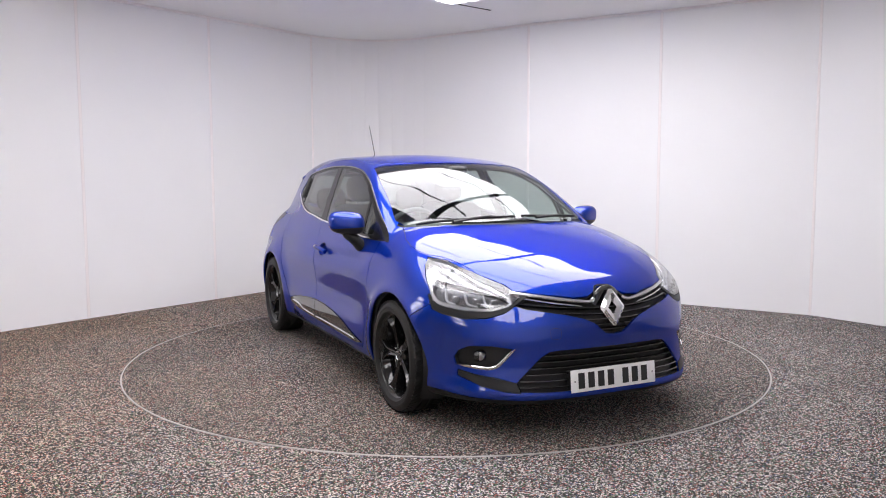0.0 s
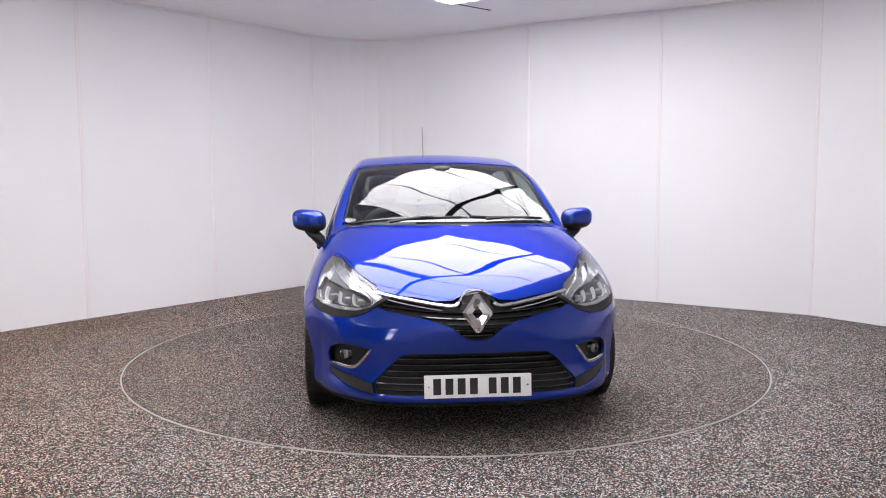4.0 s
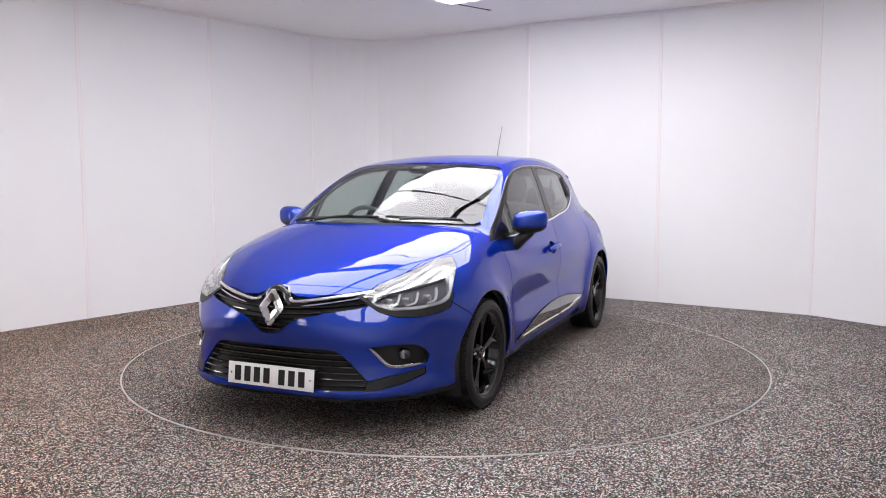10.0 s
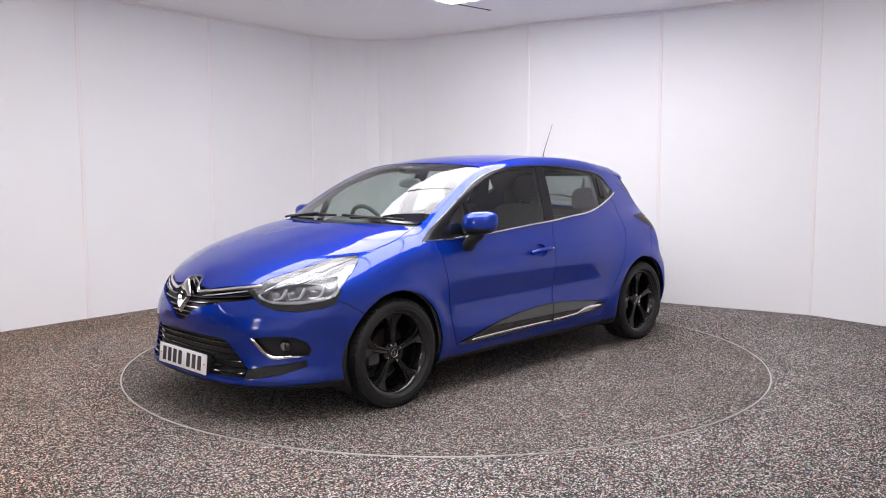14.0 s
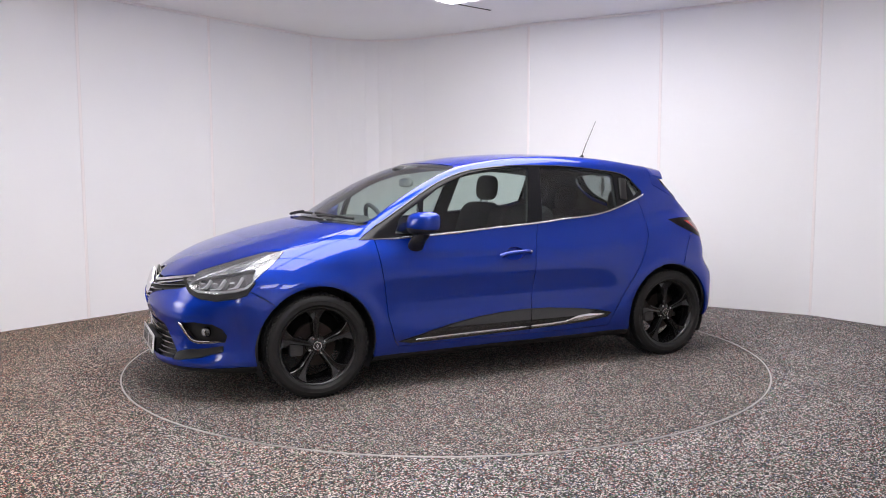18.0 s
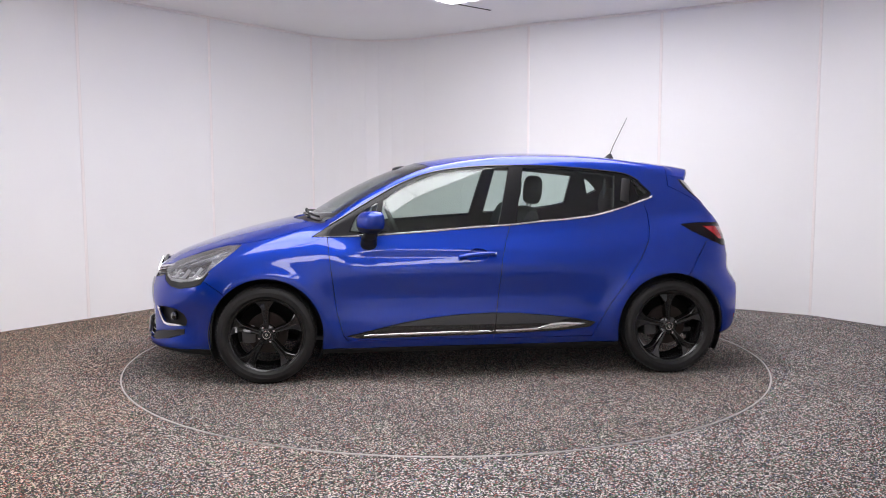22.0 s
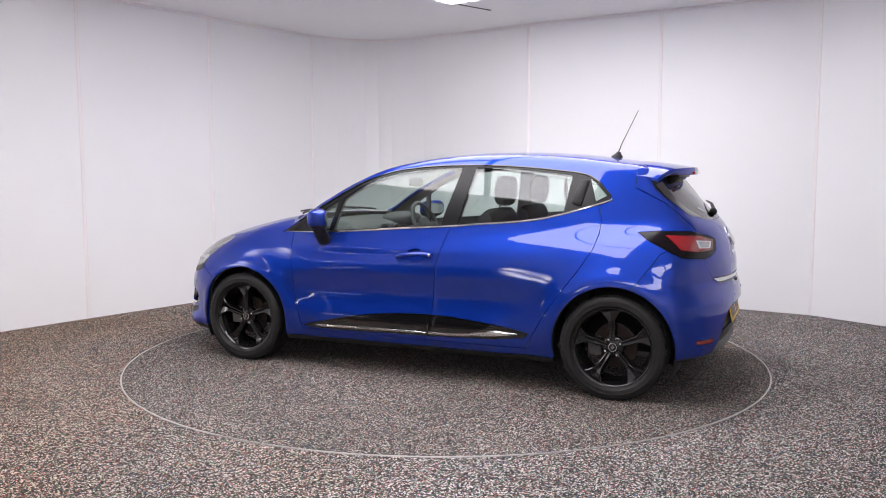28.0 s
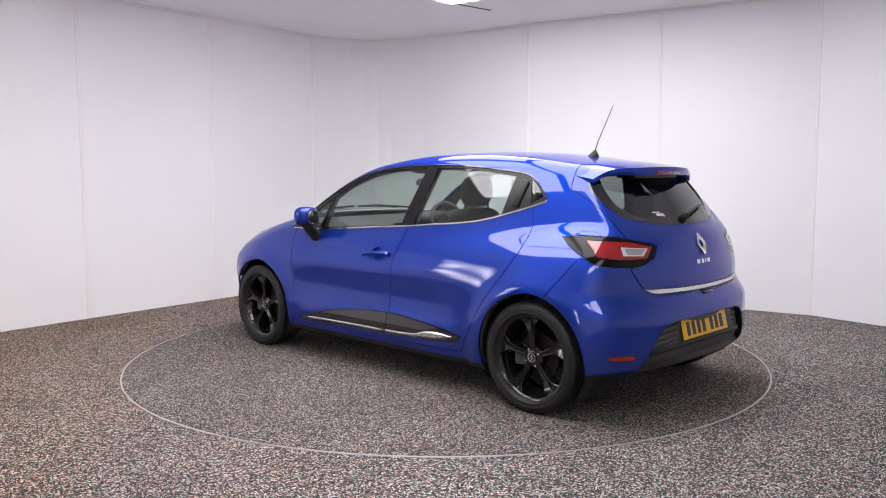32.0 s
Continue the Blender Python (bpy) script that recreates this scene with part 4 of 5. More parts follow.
    bm = bmesh.new()
    box(bm, (0.075, -0.045, -0.055), (0.155, 0.026, 0.055), 0.012)
    part("brake_caliper", bm, TRIM_GREY, w, smooth=40)
    return w


first = wheel()
HUB_Y = 0.755
spins = (2, 4, 20, -12)
for k, (x, s) in enumerate(((AXLE, 1), (-AXLE, 1), (AXLE, -1), (-AXLE, -1))):
    m = Matrix.Translation((x, s * HUB_Y, HUB_Z + 0.004)) @ Matrix.Rotation(0 if s == 1 else math.pi, 4, "Z") @ Matrix.Rotation(radians(spins[k]), 4, "Y")
    if k == 0:
        first.matrix_basis = m
    else:
        copy_thing(first, m)
for x in (AXLE, -AXLE):
    for s in (1, -1):
        bm = bmesh.new()
        rings = []
        for y, r in ((0.825, 0.350), (0.80, 0.362), (0.50, 0.368), (0.47, 0.30), (0.465, 0.02)):
            rings.append([bm.verts.new((x + r * math.cos(a), s * y, HUB_Z + 0.005 + r * math.sin(a))) for a in np.linspace(radians(-28), radians(208), 40)])
        for p, q in zip(rings, rings[1:]):
            for i in range(39):
                bm.faces.new((p[i], p[i + 1], q[i + 1], q[i]))
        part("wheel_liner", bm, BLACK, car, "black wheel arch liner", smooth=60)


# ---------- front of the car ----------
def strip_part(name, spots, width, height, mat, parent=None, taper=0.0, label="", both=True):
    bm = sweep(bmesh.new(), [p for p, n in spots], [n for p, n in spots], width, height, taper=taper)
    ob = part(name, bm, mat, parent or car, label, smooth=40)
    if both:
        flipped(ob)
    return ob


def spread(line, n=4):
    return [tuple(q) for q in bent(line, n, False)]


# headlamps: clear cover, bright bowl, three lamp units and the light guide
covers = panel("headlamp", ("headlamp", "lamp_inner"), LAMP_GLASS, car, gap=0.0015, depth=0.003, lift=0.001, label="clear-covered headlamp with bright reflector and three lamp units")
bowls = panel("reflector_bowl", "headlamp", LAMP_BOWL, car, gap=0.003, depth=-0.038, lift=-0.040)
bezels = panel("lamp_bezel", "lamp_inner", LAMP_DARK, car, gap=0.001, depth=0.020, lift=-0.026, label="dark bezel behind the lamp units")
for c, b in (*zip(covers, bowls), *zip(covers, bezels)):
    b.parent = c
def lamp_point(x, y, z, sink):
    p, n = settle(np.array([[x, y, z]]), 4)
    return Vector(p[0]) - Vector(n[0]) * sink, Vector(n[0])
def on_both(build):
    """A part of the left headlamp, and its twin on the right."""
    ob = build(covers[0])
    twin = flipped(ob)
    twin.parent = covers[1]
DRL = [(1.988, 0.505, 0.693), (1.978, 0.541, 0.662), (1.943, 0.596, 0.646), (1.846, 0.699, 0.644), (1.742, 0.775, 0.660), (1.690, 0.798, 0.686), (1.637, 0.798, 0.732), (1.566, 0.757, 0.778)]
def guide(parent):
    spots = [lamp_point(*q, 0.016) for q in spread(DRL)]
    return part("light_guide", sweep(bmesh.new(), [p for p, n in spots], [n for p, n in spots], 0.019, 0.006, 0.006), LIGHT_GUIDE, parent, "white curved daytime light guide", smooth=40)
on_both(guide)
for k, (a, b, c) in enumerate((((1.945, 0.590, 0.668), (1.908, 0.612, 0.672), (1.875, 0.612, 0.728)), ((1.892, 0.655, 0.664), (1.845, 0.685, 0.672), (1.806, 0.682, 0.732)), ((1.800, 0.735, 0.668), (1.752, 0.755, 0.682), (1.712, 0.742, 0.742)))):
    def unit(parent):
        spots = [lamp_point(*q, 0.014) for q in spread([a, b, c], 5)]
        return part("lamp_unit", sweep(bmesh.new(), [p for p, n in spots], [n for p, n in spots], 0.011, 0.008, 0.012), LIGHT_GUIDE, parent, "hook-shaped lamp element", smooth=40)
    on_both(unit)
    def lens(parent):
        p, n = lamp_point((a[0] + c[0]) / 2 + 0.03, (a[1] + c[1]) / 2 - 0.01, 0.702, 0.022)
        bm = bmesh.new()
        pillow(bm, p, (0.020, 0.022, 0.020), 4.0, n=10)
        return part("lamp_lens", bm, LAMP_LENS, parent, smooth=60)
    on_both(lens)

# bright ribs across the upper part of each headlamp's bowl
for share in (0.24, 0.42):
    def rib(parent):
        tops, lows = spread(LAMP_TOP[1:], 4), spread(DRL[::-1], 4)
        line = []
        for i in range(13):
            a, b = tops[round(i * (len(tops) - 1) / 12)], lows[round(i * (len(lows) - 1) / 12)]
            line.append(lamp_point(*(p * (1 - share) + q * share for p, q in zip(a, b)), 0.030))
        line = line[2:-2]
        return part("lamp_rib", sweep(bmesh.new(), [p for p, n in line], [n for p, n in line], 0.007, 0.014, 0.012), CHROME, parent, "bright rib in the headlamp bowl", smooth=40)
    on_both(rib)

# bright strips round the grille
def nose_line_spots(pairs, lift):
    out = []
    for y, z in pairs:
        p, n = on_nose(max(y, 1e-4), z)
        out.append((p + n * lift, n))
    return out
def mirrored(spots):
    return [(Vector((p.x, -p.y, p.z)), Vector((n.x, -n.y, n.z))) for p, n in reversed(spots)] + spots
arch = nose_line_spots(spread([(0.001, 0.733), (0.030, 0.733), (0.048, 0.726), (0.066, 0.706), (0.088, 0.681), (0.115, 0.668), (0.173, 0.672), (0.25, 0.682), (0.333, 0.694), (0.40, 0.703), (0.478, 0.716)], 4), -0.008)
strip_part("grille_arch", mirrored(arch[:17]), 0.016, 0.010, GLOSS_BLACK, label="glossy black arch over the badge", both=False)
strip_part("grille_trim", arch[16:], 0.019, 0.010, SATIN, label="chrome strip along the bonnet edge")
strip_part("light_bar", nose_line_spots(spread([(0.165, 0.648), (0.26, 0.661), (0.36, 0.676), (0.466, 0.695)], 5), -0.012), 0.010, 0.010, CHROME, taper=0.12, label="bright lower grille bar")
for k, z in enumerate((0.640, 0.612, 0.584, 0.556, 0.530)):
    reach = (0.46, 0.27, 0.165, 0.125, 0.085)[k]
    spots = nose_line_spots([(y, z + 0.03 * (y / 0.5) ** 2) for y in np.linspace(0.0005, reach, 12)], -0.022)
    strip_part("grille_slat", mirrored(spots), 0.010, 0.014, GLOSS_BLACK, both=False)
for k, z in enumerate((0.412, 0.382, 0.352, 0.322, 0.292, 0.265)):
    reach = (0.375, 0.405, 0.435, 0.462, 0.488, 0.495)[k]
    spots = nose_line_spots([(y, z) for y in np.linspace(0.0005, reach, 14)], -0.020)
    strip_part("grille_slat", mirrored(spots), 0.009, 0.016, GLOSS_BLACK, both=False)

# diamond badge, front and rear
def badge(parent, at, facing, half, tall, ring, thick):
    """A plain raised diamond ring."""
    bm = bmesh.new()
    right = Vector((0, 0, 1)).cross(facing).normalized()
    up = facing.cross(right)
    outer = [right * half * u + up * tall * v for u, v in ((0.16, 1), (1, 0.06), (1, -0.06), (0.16, -1), (-0.16, -1), (-1, -0.06), (-1, 0.06), (-0.16, 1))]
    inner = [right * half * ring * u + up * tall * ring * v for u, v in ((0.02, 1), (0.95, 0.04), (0.95, -0.04), (0.02, -1), (-0.02, -1), (-0.95, -0.04), (-0.95, 0.04), (-0.02, 1))]
    rings = []
    for pts, h in ((outer, 0.0), (outer, thick * 0.35), ([(a * 0.62 + b * 0.38) for a, b in zip(outer, inner)], thick), (inner, thick * 0.35), (inner, 0.0)):
        rings.append([bm.verts.new(at + q + facing * h) for q in pts])
    for p, q in zip(rings, rings[1:]):
        for i in range(8):
            bm.faces.new((p[i], p[(i + 1) % 8], q[(i + 1) % 8], q[i]))
    bmesh.ops.recalc_face_normals(bm, faces=bm.faces)
    return part("badge", bm, CHROME, parent, "chrome diamond-shaped badge", smooth=25)
badge(car, Vector((2.110, 0, 0.633)), Vector((0.96, 0, 0.25)).normalized(), 0.072, 0.092, 0.36, 0.018)
bm = bmesh.new()
pillow(bm, (2.060, 0, 0.634), (0.022, 0.088, 0.106), 2.2, n=14)
part("badge_mount", bm, GLOSS_BLACK, car, smooth=60)

# fog lamps
for s in (1,):
    edge = [(0.505, 0.452), (0.540, 0.408), (0.572, 0.367), (0.600, 0.350), (0.640, 0.348), (0.705, 0.354)]
    strip_part("fog_trim", nose_line_spots(spread(edge, 3), -0.003), 0.016, 0.008, CHROME, taper=0.06, label="chrome L-shaped fog lamp trim")
    p, n = on_nose(0.642, 0.405)
    bm = bmesh.new()
    pillow(bm, p - n * 0.030, (0.022, 0.042, 0.030), 2.6, n=12)
    fog = part("fog_lamp", bm, GLOSS_BLACK, car, "small round fog lamp", smooth=60)
    bm = bmesh.new()
    lathe(bm, [(0.0, 0.004), (0.015, 0.003), (0.021, 0.0), (0.023, -0.006)], 24, "x")
    bmesh.ops.recalc_face_normals(bm, faces=bm.faces)
    bmesh.ops.transform(bm, verts=bm.verts, matrix=Matrix.Translation(p - n * 0.005) @ n.to_track_quat("X", "Z").to_matrix().to_4x4())
    lens_ = part("fog_lens", bm, LAMP_LENS, fog, smooth=60)
    twin = flipped(fog)
    t2 = flipped(lens_)
    t2.parent = twin


# ---------- number plates: the print is plain bars ----------
def number_plate(at, facing, board, label):
    right = Vector((0, 0, 1)).cross(facing).normalized()
    up = facing.cross(right)
    m = Matrix((right, up, facing)).transposed().to_4x4()
    m.translation = at
    bm = bmesh.new()
    box(bm, (-0.26, -0.0555, 0.0), (0.26, 0.0555, 0.006), 0.003, m)
    plate = part("number_plate", bm, board, car, label, smooth=40)
    for k, x in enumerate((-0.198, -0.139, -0.080, -0.021, 0.070, 0.129, 0.188)):
        bm = bmesh.new()
        box(bm, (x - 0.019, -0.0385, 0.006), (x + 0.019, 0.0385, 0.0068), 0, m)
        part("print_bar", bm, INK, plate)
    for x in (-0.238, 0.240):
        bm = bmesh.new()
        bmesh.ops.create_cone(bm, cap_ends=True, segments=14, radius1=0.006, radius2=0.005, depth=0.004, matrix=m @ Matrix.Translation((x, 0, 0.007)))
        part("screw_cap", bm, SATIN, plate)
number_plate(Vector((2.134, 0, 0.286)), Vector((0.99, 0, 0.10)).normalized(), PLATE_WHITE, "white front number plate with dark bars")
number_plate(Vector((-1.880, 0, 0.452)), Vector((-0.96, 0, 0.22)).normalized(), PLATE_YELLOW, "yellow rear number plate with dark bars")
bm = bmesh.new()
box(bm, (2.03, -0.25, 0.240), (2.124, 0.25, 0.328), 0.01)
part("plate_holder", bm, BLACK, car, smooth=40)


# ---------- sides ----------
belt = []
for x, z in spread(DLO_LOW[::-1] + [(-1.228, 1.152)], 4):
    p, n = on_side(x, z - 0.004)
    belt.append((p, n))
p0, n0 = on_side(0.985, 0.905)
strip_part("belt_trim", [(p0, n0)] + belt, 0.012, 0.006, CHROME, taper=0.02, label="chrome strip under the side windows")
rail = []
for x, z in spread(DLO_TOP[1:-1], 3):
    p, n = on_side(x, z)
    rail.append((p, n))
strip_part("window_seal", rail, 0.009, 0.004, GLOSS_BLACK, label="black rubber seal above the side windows")
low = [on_side(x, z) for x, z in spread([(0.690, 0.293), (0.55, 0.2955), (0.432, 0.2975), (0.15, 0.301), (-0.125, 0.3035)], 4)]
strip_part("guard_trim", [(p + n * 0.007, n) for p, n in low], 0.014, 0.005, CHROME, taper=0.08, label="chrome strip on the door guard")
low = [on_side(x, z) for x, z in spread([(-0.142, 0.304), (-0.28, 0.307), (-0.42, 0.314)], 4)]
strip_part("guard_trim", [(p + n * 0.007, n) for p, n in low], 0.015, 0.005, CHROME, label="chrome strip on the door guard")
low = [on_side(x, z) for x, z in spread([(-0.41, 0.316), (-0.48, 0.326), (-0.54, 0.333), (-0.62, 0.337), (-0.725, 0.340)], 4)]
strip_part("guard_trim", [(p + n * 0.007, n) for p, n in low], 0.034, 0.005, CHROME, taper=0.35, label="widening chrome end of the door guard strip")

def door_handle():
    spots = [on_side(x, z) for x, z in spread([(0.083, 0.768), (0.03, 0.779), (-0.035, 0.786), (-0.10, 0.789), (-0.150, 0.788)], 5)]
    n = len(spots)
    line = [p + nn * (0.008 + 0.026 * math.sin(math.pi * min(1, max(0, (i + 1) / (n - 1)))) ** 0.5) for i, (p, nn) in enumerate(spots)]
    bm = tube(bmesh.new(), line, 0.0165, 14, 0.9)
    h = part("door_handle", bm, PAINT, car, smooth=60)
    strip = sweep(bmesh.new(), [p + spots[i][1] * 0.010 + Vector((0, 0, 0.003)) for i, p in enumerate(line)][2:-3], [q[1] for q in spots][2:-3], 0.0035, 0.0015)
    s = part("handle_trim", strip, CHROME, h, "chrome line along the door handle", smooth=40)
    bm = bmesh.new()
    p, nn = spots[-2]
    bmesh.ops.create_uvsphere(bm, u_segments=14, v_segments=8, radius=0.008, matrix=Matrix.Translation(p + nn * 0.026))
    k = part("key_lock", bm, CHROME, h, smooth=60)
    t = flipped(h)
    for o in (s, k):
        flipped(o).parent = t
door_handle()
# hidden rear handle in the window frame
bm = bmesh.new()
box(bm, (-0.030, -0.008, -0.085), (0.030, 0.012, 0.085), 0.010)
p, n = on_side(-1.045, 1.185)
bmesh.ops.transform(bm, verts=bm.verts, matrix=Matrix.Translation(p) @ n.to_track_quat("Y", "Z").to_matrix().to_4x4() @ Matrix.Rotation(radians(-14), 4, "Y"))
flipped(part("rear_door_handle", bm, BLACK, car, "black handle hidden in the window frame", smooth=40))


def door_mirror():
    c = Vector((0.645, 0.880, 1.002))
    turn = Matrix.Rotation(radians(26), 4, "Z") @ Matrix.Rotation(radians(-3), 4, "X")
    bm = bmesh.new()
    vs = pillow(bm, (0, 0, 0), (0.068, 0.110, 0.070), 3.1, n=24)
    for v in bm.verts:
        k = v.co.x / 0.068
        v.co.z *= 1.0 - 0.18 * max(0, k) ** 2
        v.co.y *= 1.0 - 0.10 * max(0, k)
        if v.co.x < -0.056:
            v.co.x = -0.056 + (v.co.x + 0.056) * 0.15
        v.co.z += 0.010 * (v.co.y / 0.09)
    bmesh.ops.bisect_plane(bm, geom=bm.verts[:] + bm.edges[:] + bm.faces[:], plane_co=(0, 0, -0.030), plane_no=(0, 0, 1))
    lower = bmesh.new()
    me = bpy.data.meshes.new("tmp")
    bm.to_mesh(me)
    lower.from_mesh(me)
    bpy.data.meshes.remove(me)
    bmesh.ops.delete(bm, geom=[f for f in bm.faces if f.calc_center_median().z < -0.030 or f.calc_center_median().x < -0.0555], context="FACES")
    bmesh.ops.delete(lower, geom=[f for f in lower.faces if not (f.calc_center_median().z < -0.030 or f.calc_center_median().x < -0.0555)], context="FACES")
    for b in (bm, lower):
        bmesh.ops.transform(b, verts=b.verts, matrix=Matrix.Translation(c) @ turn)
    shell_ = part("door_mirror", bm, PAINT, car, "blue door mirror housing with black base", smooth=60)
    a = part("mirror_base", lower, BLACK, shell_, "black lower half of the mirror", smooth=60)
    bm = bmesh.new()
    pillow(bm, (0, 0, 0), (0.003, 0.080, 0.046), 3.0, n=14)
    bmesh.ops.transform(bm, verts=bm.verts, matrix=Matrix.Translation(c) @ turn @ Matrix.Translation((-0.0565, 0, 0.002)))
    g = part("mirror_glass", bm, MIRROR_GLASS, shell_, smooth=60)
    bm = bmesh.new()
    p, n = on_side(0.655, 0.855)
    tube(bm, bent([p - n * 0.01, p + n * 0.035 + Vector((-0.004, 0, 0.030)), Vector((0.640, 0.870, 0.930)), Vector((0.635, 0.890, 0.970))], 5, False), [0.052] * 3 + [0.050] * 4 + [0.044] * 9, 14, 0.7)
    s = part("mirror_arm", bm, BLACK, shell_, "black mirror arm", smooth=60)
    t = flipped(shell_)
    for o in (a, g, s):
        flipped(o).parent = t
door_mirror()

# ---------- roof and rear ----------
def spoiler():
    ys = np.linspace(-0.535, 0.535, 41)
    rows = []
    bm = bmesh.new()
    for y in ys:
        k = abs(y) / 0.535
        x0, x1 = -1.325, -1.628 + 0.15 * k ** 2.2
        row = []
        for t in np.linspace(0, 1, 9):
            x = x0 + (x1 - x0) * t
            z = float(roof_line(x)) - 0.14 * y * y + 0.004 + 0.004 * math.sin(math.pi * t) - 0.050 * (max(0, k - 0.72) / 0.28) ** 2
            row.append((x, z))
        tip = (row[-1][0] - 0.008, row[-1][1] - 0.020)
        under = [(x, z - 0.010 - 0.036 * (1 - 0.8 * k ** 3) * (1 - (1 - t) ** 2)) for (x, z), t in zip(row, np.linspace(0, 1, 9))][::-1]
        rows.append([bm.verts.new((x, y, z)) for x, z in row + [tip] + under])
    n = len(rows[0])
    for p, q in zip(rows, rows[1:]):
        for i in range(n):
            bm.faces.new((p[i], p[(i + 1) % n], q[(i + 1) % n], q[i]))
    bm.faces.new(rows[0])
    bm.faces.new(rows[-1])
    bmesh.ops.recalc_face_normals(bm, faces=bm.faces)
    return part("spoiler", bm, PAINT, car, "blue roof spoiler over the rear window", smooth=40)
wing = spoiler()
bm = bmesh.new()
box(bm, (-1.640, -0.13, 1.291), (-1.60, 0.13, 1.309), 0.003)
part("brake_light", bm, RED_LENS, wing, "slim red high-level brake light", smooth=40)
bm = bmesh.new()
box(bm, (-1.560, -0.24, 1.272), (-1.44, 0.24, 1.296), 0.006)
part("spoiler_underside", bm, BLACK, wing, smooth=40)

base, nn = on_top(-1.118, 0.0)
bm = bmesh.new()
lathe(bm, [(0.034, 0.0), (0.030, 0.012), (0.018, 0.026), (0.009, 0.040), (0.0, 0.044)], 20, "z")
for v in bm.verts:
    v.co.x = v.co.x * 1.25 - v.co.z * 0.40
    v.co.y *= 0.62
    v.co += base - nn * 0.003
ant = part("aerial", bm, BLACK, car, "black roof aerial", smooth=60)
bm = bmesh.new()
tube(bm, [base + Vector((-0.012, 0, 0.03)), base + Vector((-0.040, 0, 0.10)), Vector((-1.2577, 0, 1.705))], [0.0038, 0.0028, 0.0018], 8)
part("aerial_rod", bm, BLACK, ant, smooth=60)

badge(gate, on_tail(0.0, 0.905)[0] + Vector((-0.002, 0, 0)), on_tail(0.0, 0.905)[1], 0.046, 0.062, 0.45, 0.012)
for k, y in enumerate((0.092, 0.046, 0.014, -0.022)):
    p, n = on_tail(y - 0.02, 0.812)
    bm = bmesh.new()
    w = (0.016, 0.012, 0.004, 0.017)[k]
    box(bm, (-0.004, -w, -0.0125), (0.004, w, 0.0125), 0.002)
    bmesh.ops.transform(bm, verts=bm.verts, matrix=Matrix.Translation(p) @ n.to_track_quat("X", "Z").to_matrix().to_4x4())
    part("model_bar", bm, CHROME, gate, "small chrome bar of the model mark", smooth=40)
bm = bmesh.new()
p, n = on_tail(0.0, 0.645)
box(bm, (p.x - 0.012, -0.055, 0.630), (p.x + 0.02, 0.055, 0.652), 0.006)
part("gate_button", bm, GLOSS_BLACK, car, smooth=40)
# black borders of the rear window
spots = [on_tail(y, z) for y, z in spread([(0.474, 1.290), (0.504, 1.262), (0.524, 1.205), (0.529, 1.150), (0.507, 1.105), (0.455, 1.068), (0.36, 1.040)], 3)]
strip_part("screen_border", spots, 0.062, 0.0012, GLOSS_BLACK, taper=0.2, label="black painted border of the rear window")
# rear wiper
p, n = on_tail(0.0, 1.045)
q, m_ = on_tail(-0.40, 1.098)
bm = bmesh.new()
tube(bm, [p + n * 0.020, p * 0.5 + q * 0.5 + n * 0.035, q + m_ * 0.018], [0.014, 0.010, 0.006], 8, 0.7)
bmesh.ops.create_uvsphere(bm, u_segments=14, v_segments=10, radius=0.024, matrix=Matrix.Translation(p + n * 0.012))
part("rear_wiper", bm, BLACK, car, "black rear wiper", smooth=60)
for k, (y, z, w, h) in enumerate(((0.215, 1.082, 0.035, 0.004), (0.205, 1.068, 0.022, 0.010), (0.17, 1.066, 0.010, 0.012))):
    p, n = on_tail(y, z)
    bm = bmesh.new()
    box(bm, (-0.0005, -w, -h), (0.0005, w, h))
    bmesh.ops.transform(bm, verts=bm.verts, matrix=Matrix.Translation(p + n * 0.001) @ n.to_track_quat("X", "Z").to_matrix().to_4x4())
    part("window_sticker", bm, STICKER, car, "small pale sticker mark on the rear window")
# bumper vents and lower skirt at the rear
for s in (1,):
    for k in range(4):
        spots = []
        for y in np.linspace(0.30, 0.47 - 0.0 * k, 8):
            p, n = on_tail(y, 0.492 - 0.030 * k - 0.02 * (y - 0.30) / 0.17)
            spots.append((p - n * 0.040, n))
        strip_part("vent_slat", spots, 0.008, 0.006, GLOSS_BLACK)
spots = mirrored([(q - n * 0.030, n) for q, n in (on_tail(y, 0.375 - 0.02 * (y / 0.5) ** 2) for y in np.linspace(0.0005, 0.52, 18))])
strip_part("rear_diffuser_edge", spots, 0.03, 0.010, BLACK, both=False)
for y in (0.52, 0.22):
    p, n = on_tail(y, 0.565)
    bm = bmesh.new()
    lathe(bm, [(0.0, 0.002), (0.007, 0.002), (0.009, 0.0)], 14, "x")
    bmesh.ops.recalc_face_normals(bm, faces=bm.faces)
    bmesh.ops.transform(bm, verts=bm.verts, matrix=Matrix.Translation(p) @ n.to_track_quat("X", "Z").to_matrix().to_4x4())
    flipped(part("parking_sensor", bm, PAINT, car, smooth=60))
bm = bmesh.new()
tube(bm, [(-1.50, -0.50, 0.235), (-1.76, -0.50, 0.235)], 0.028, 16)
part("exhaust", bm, BRAKE, car, smooth=60)

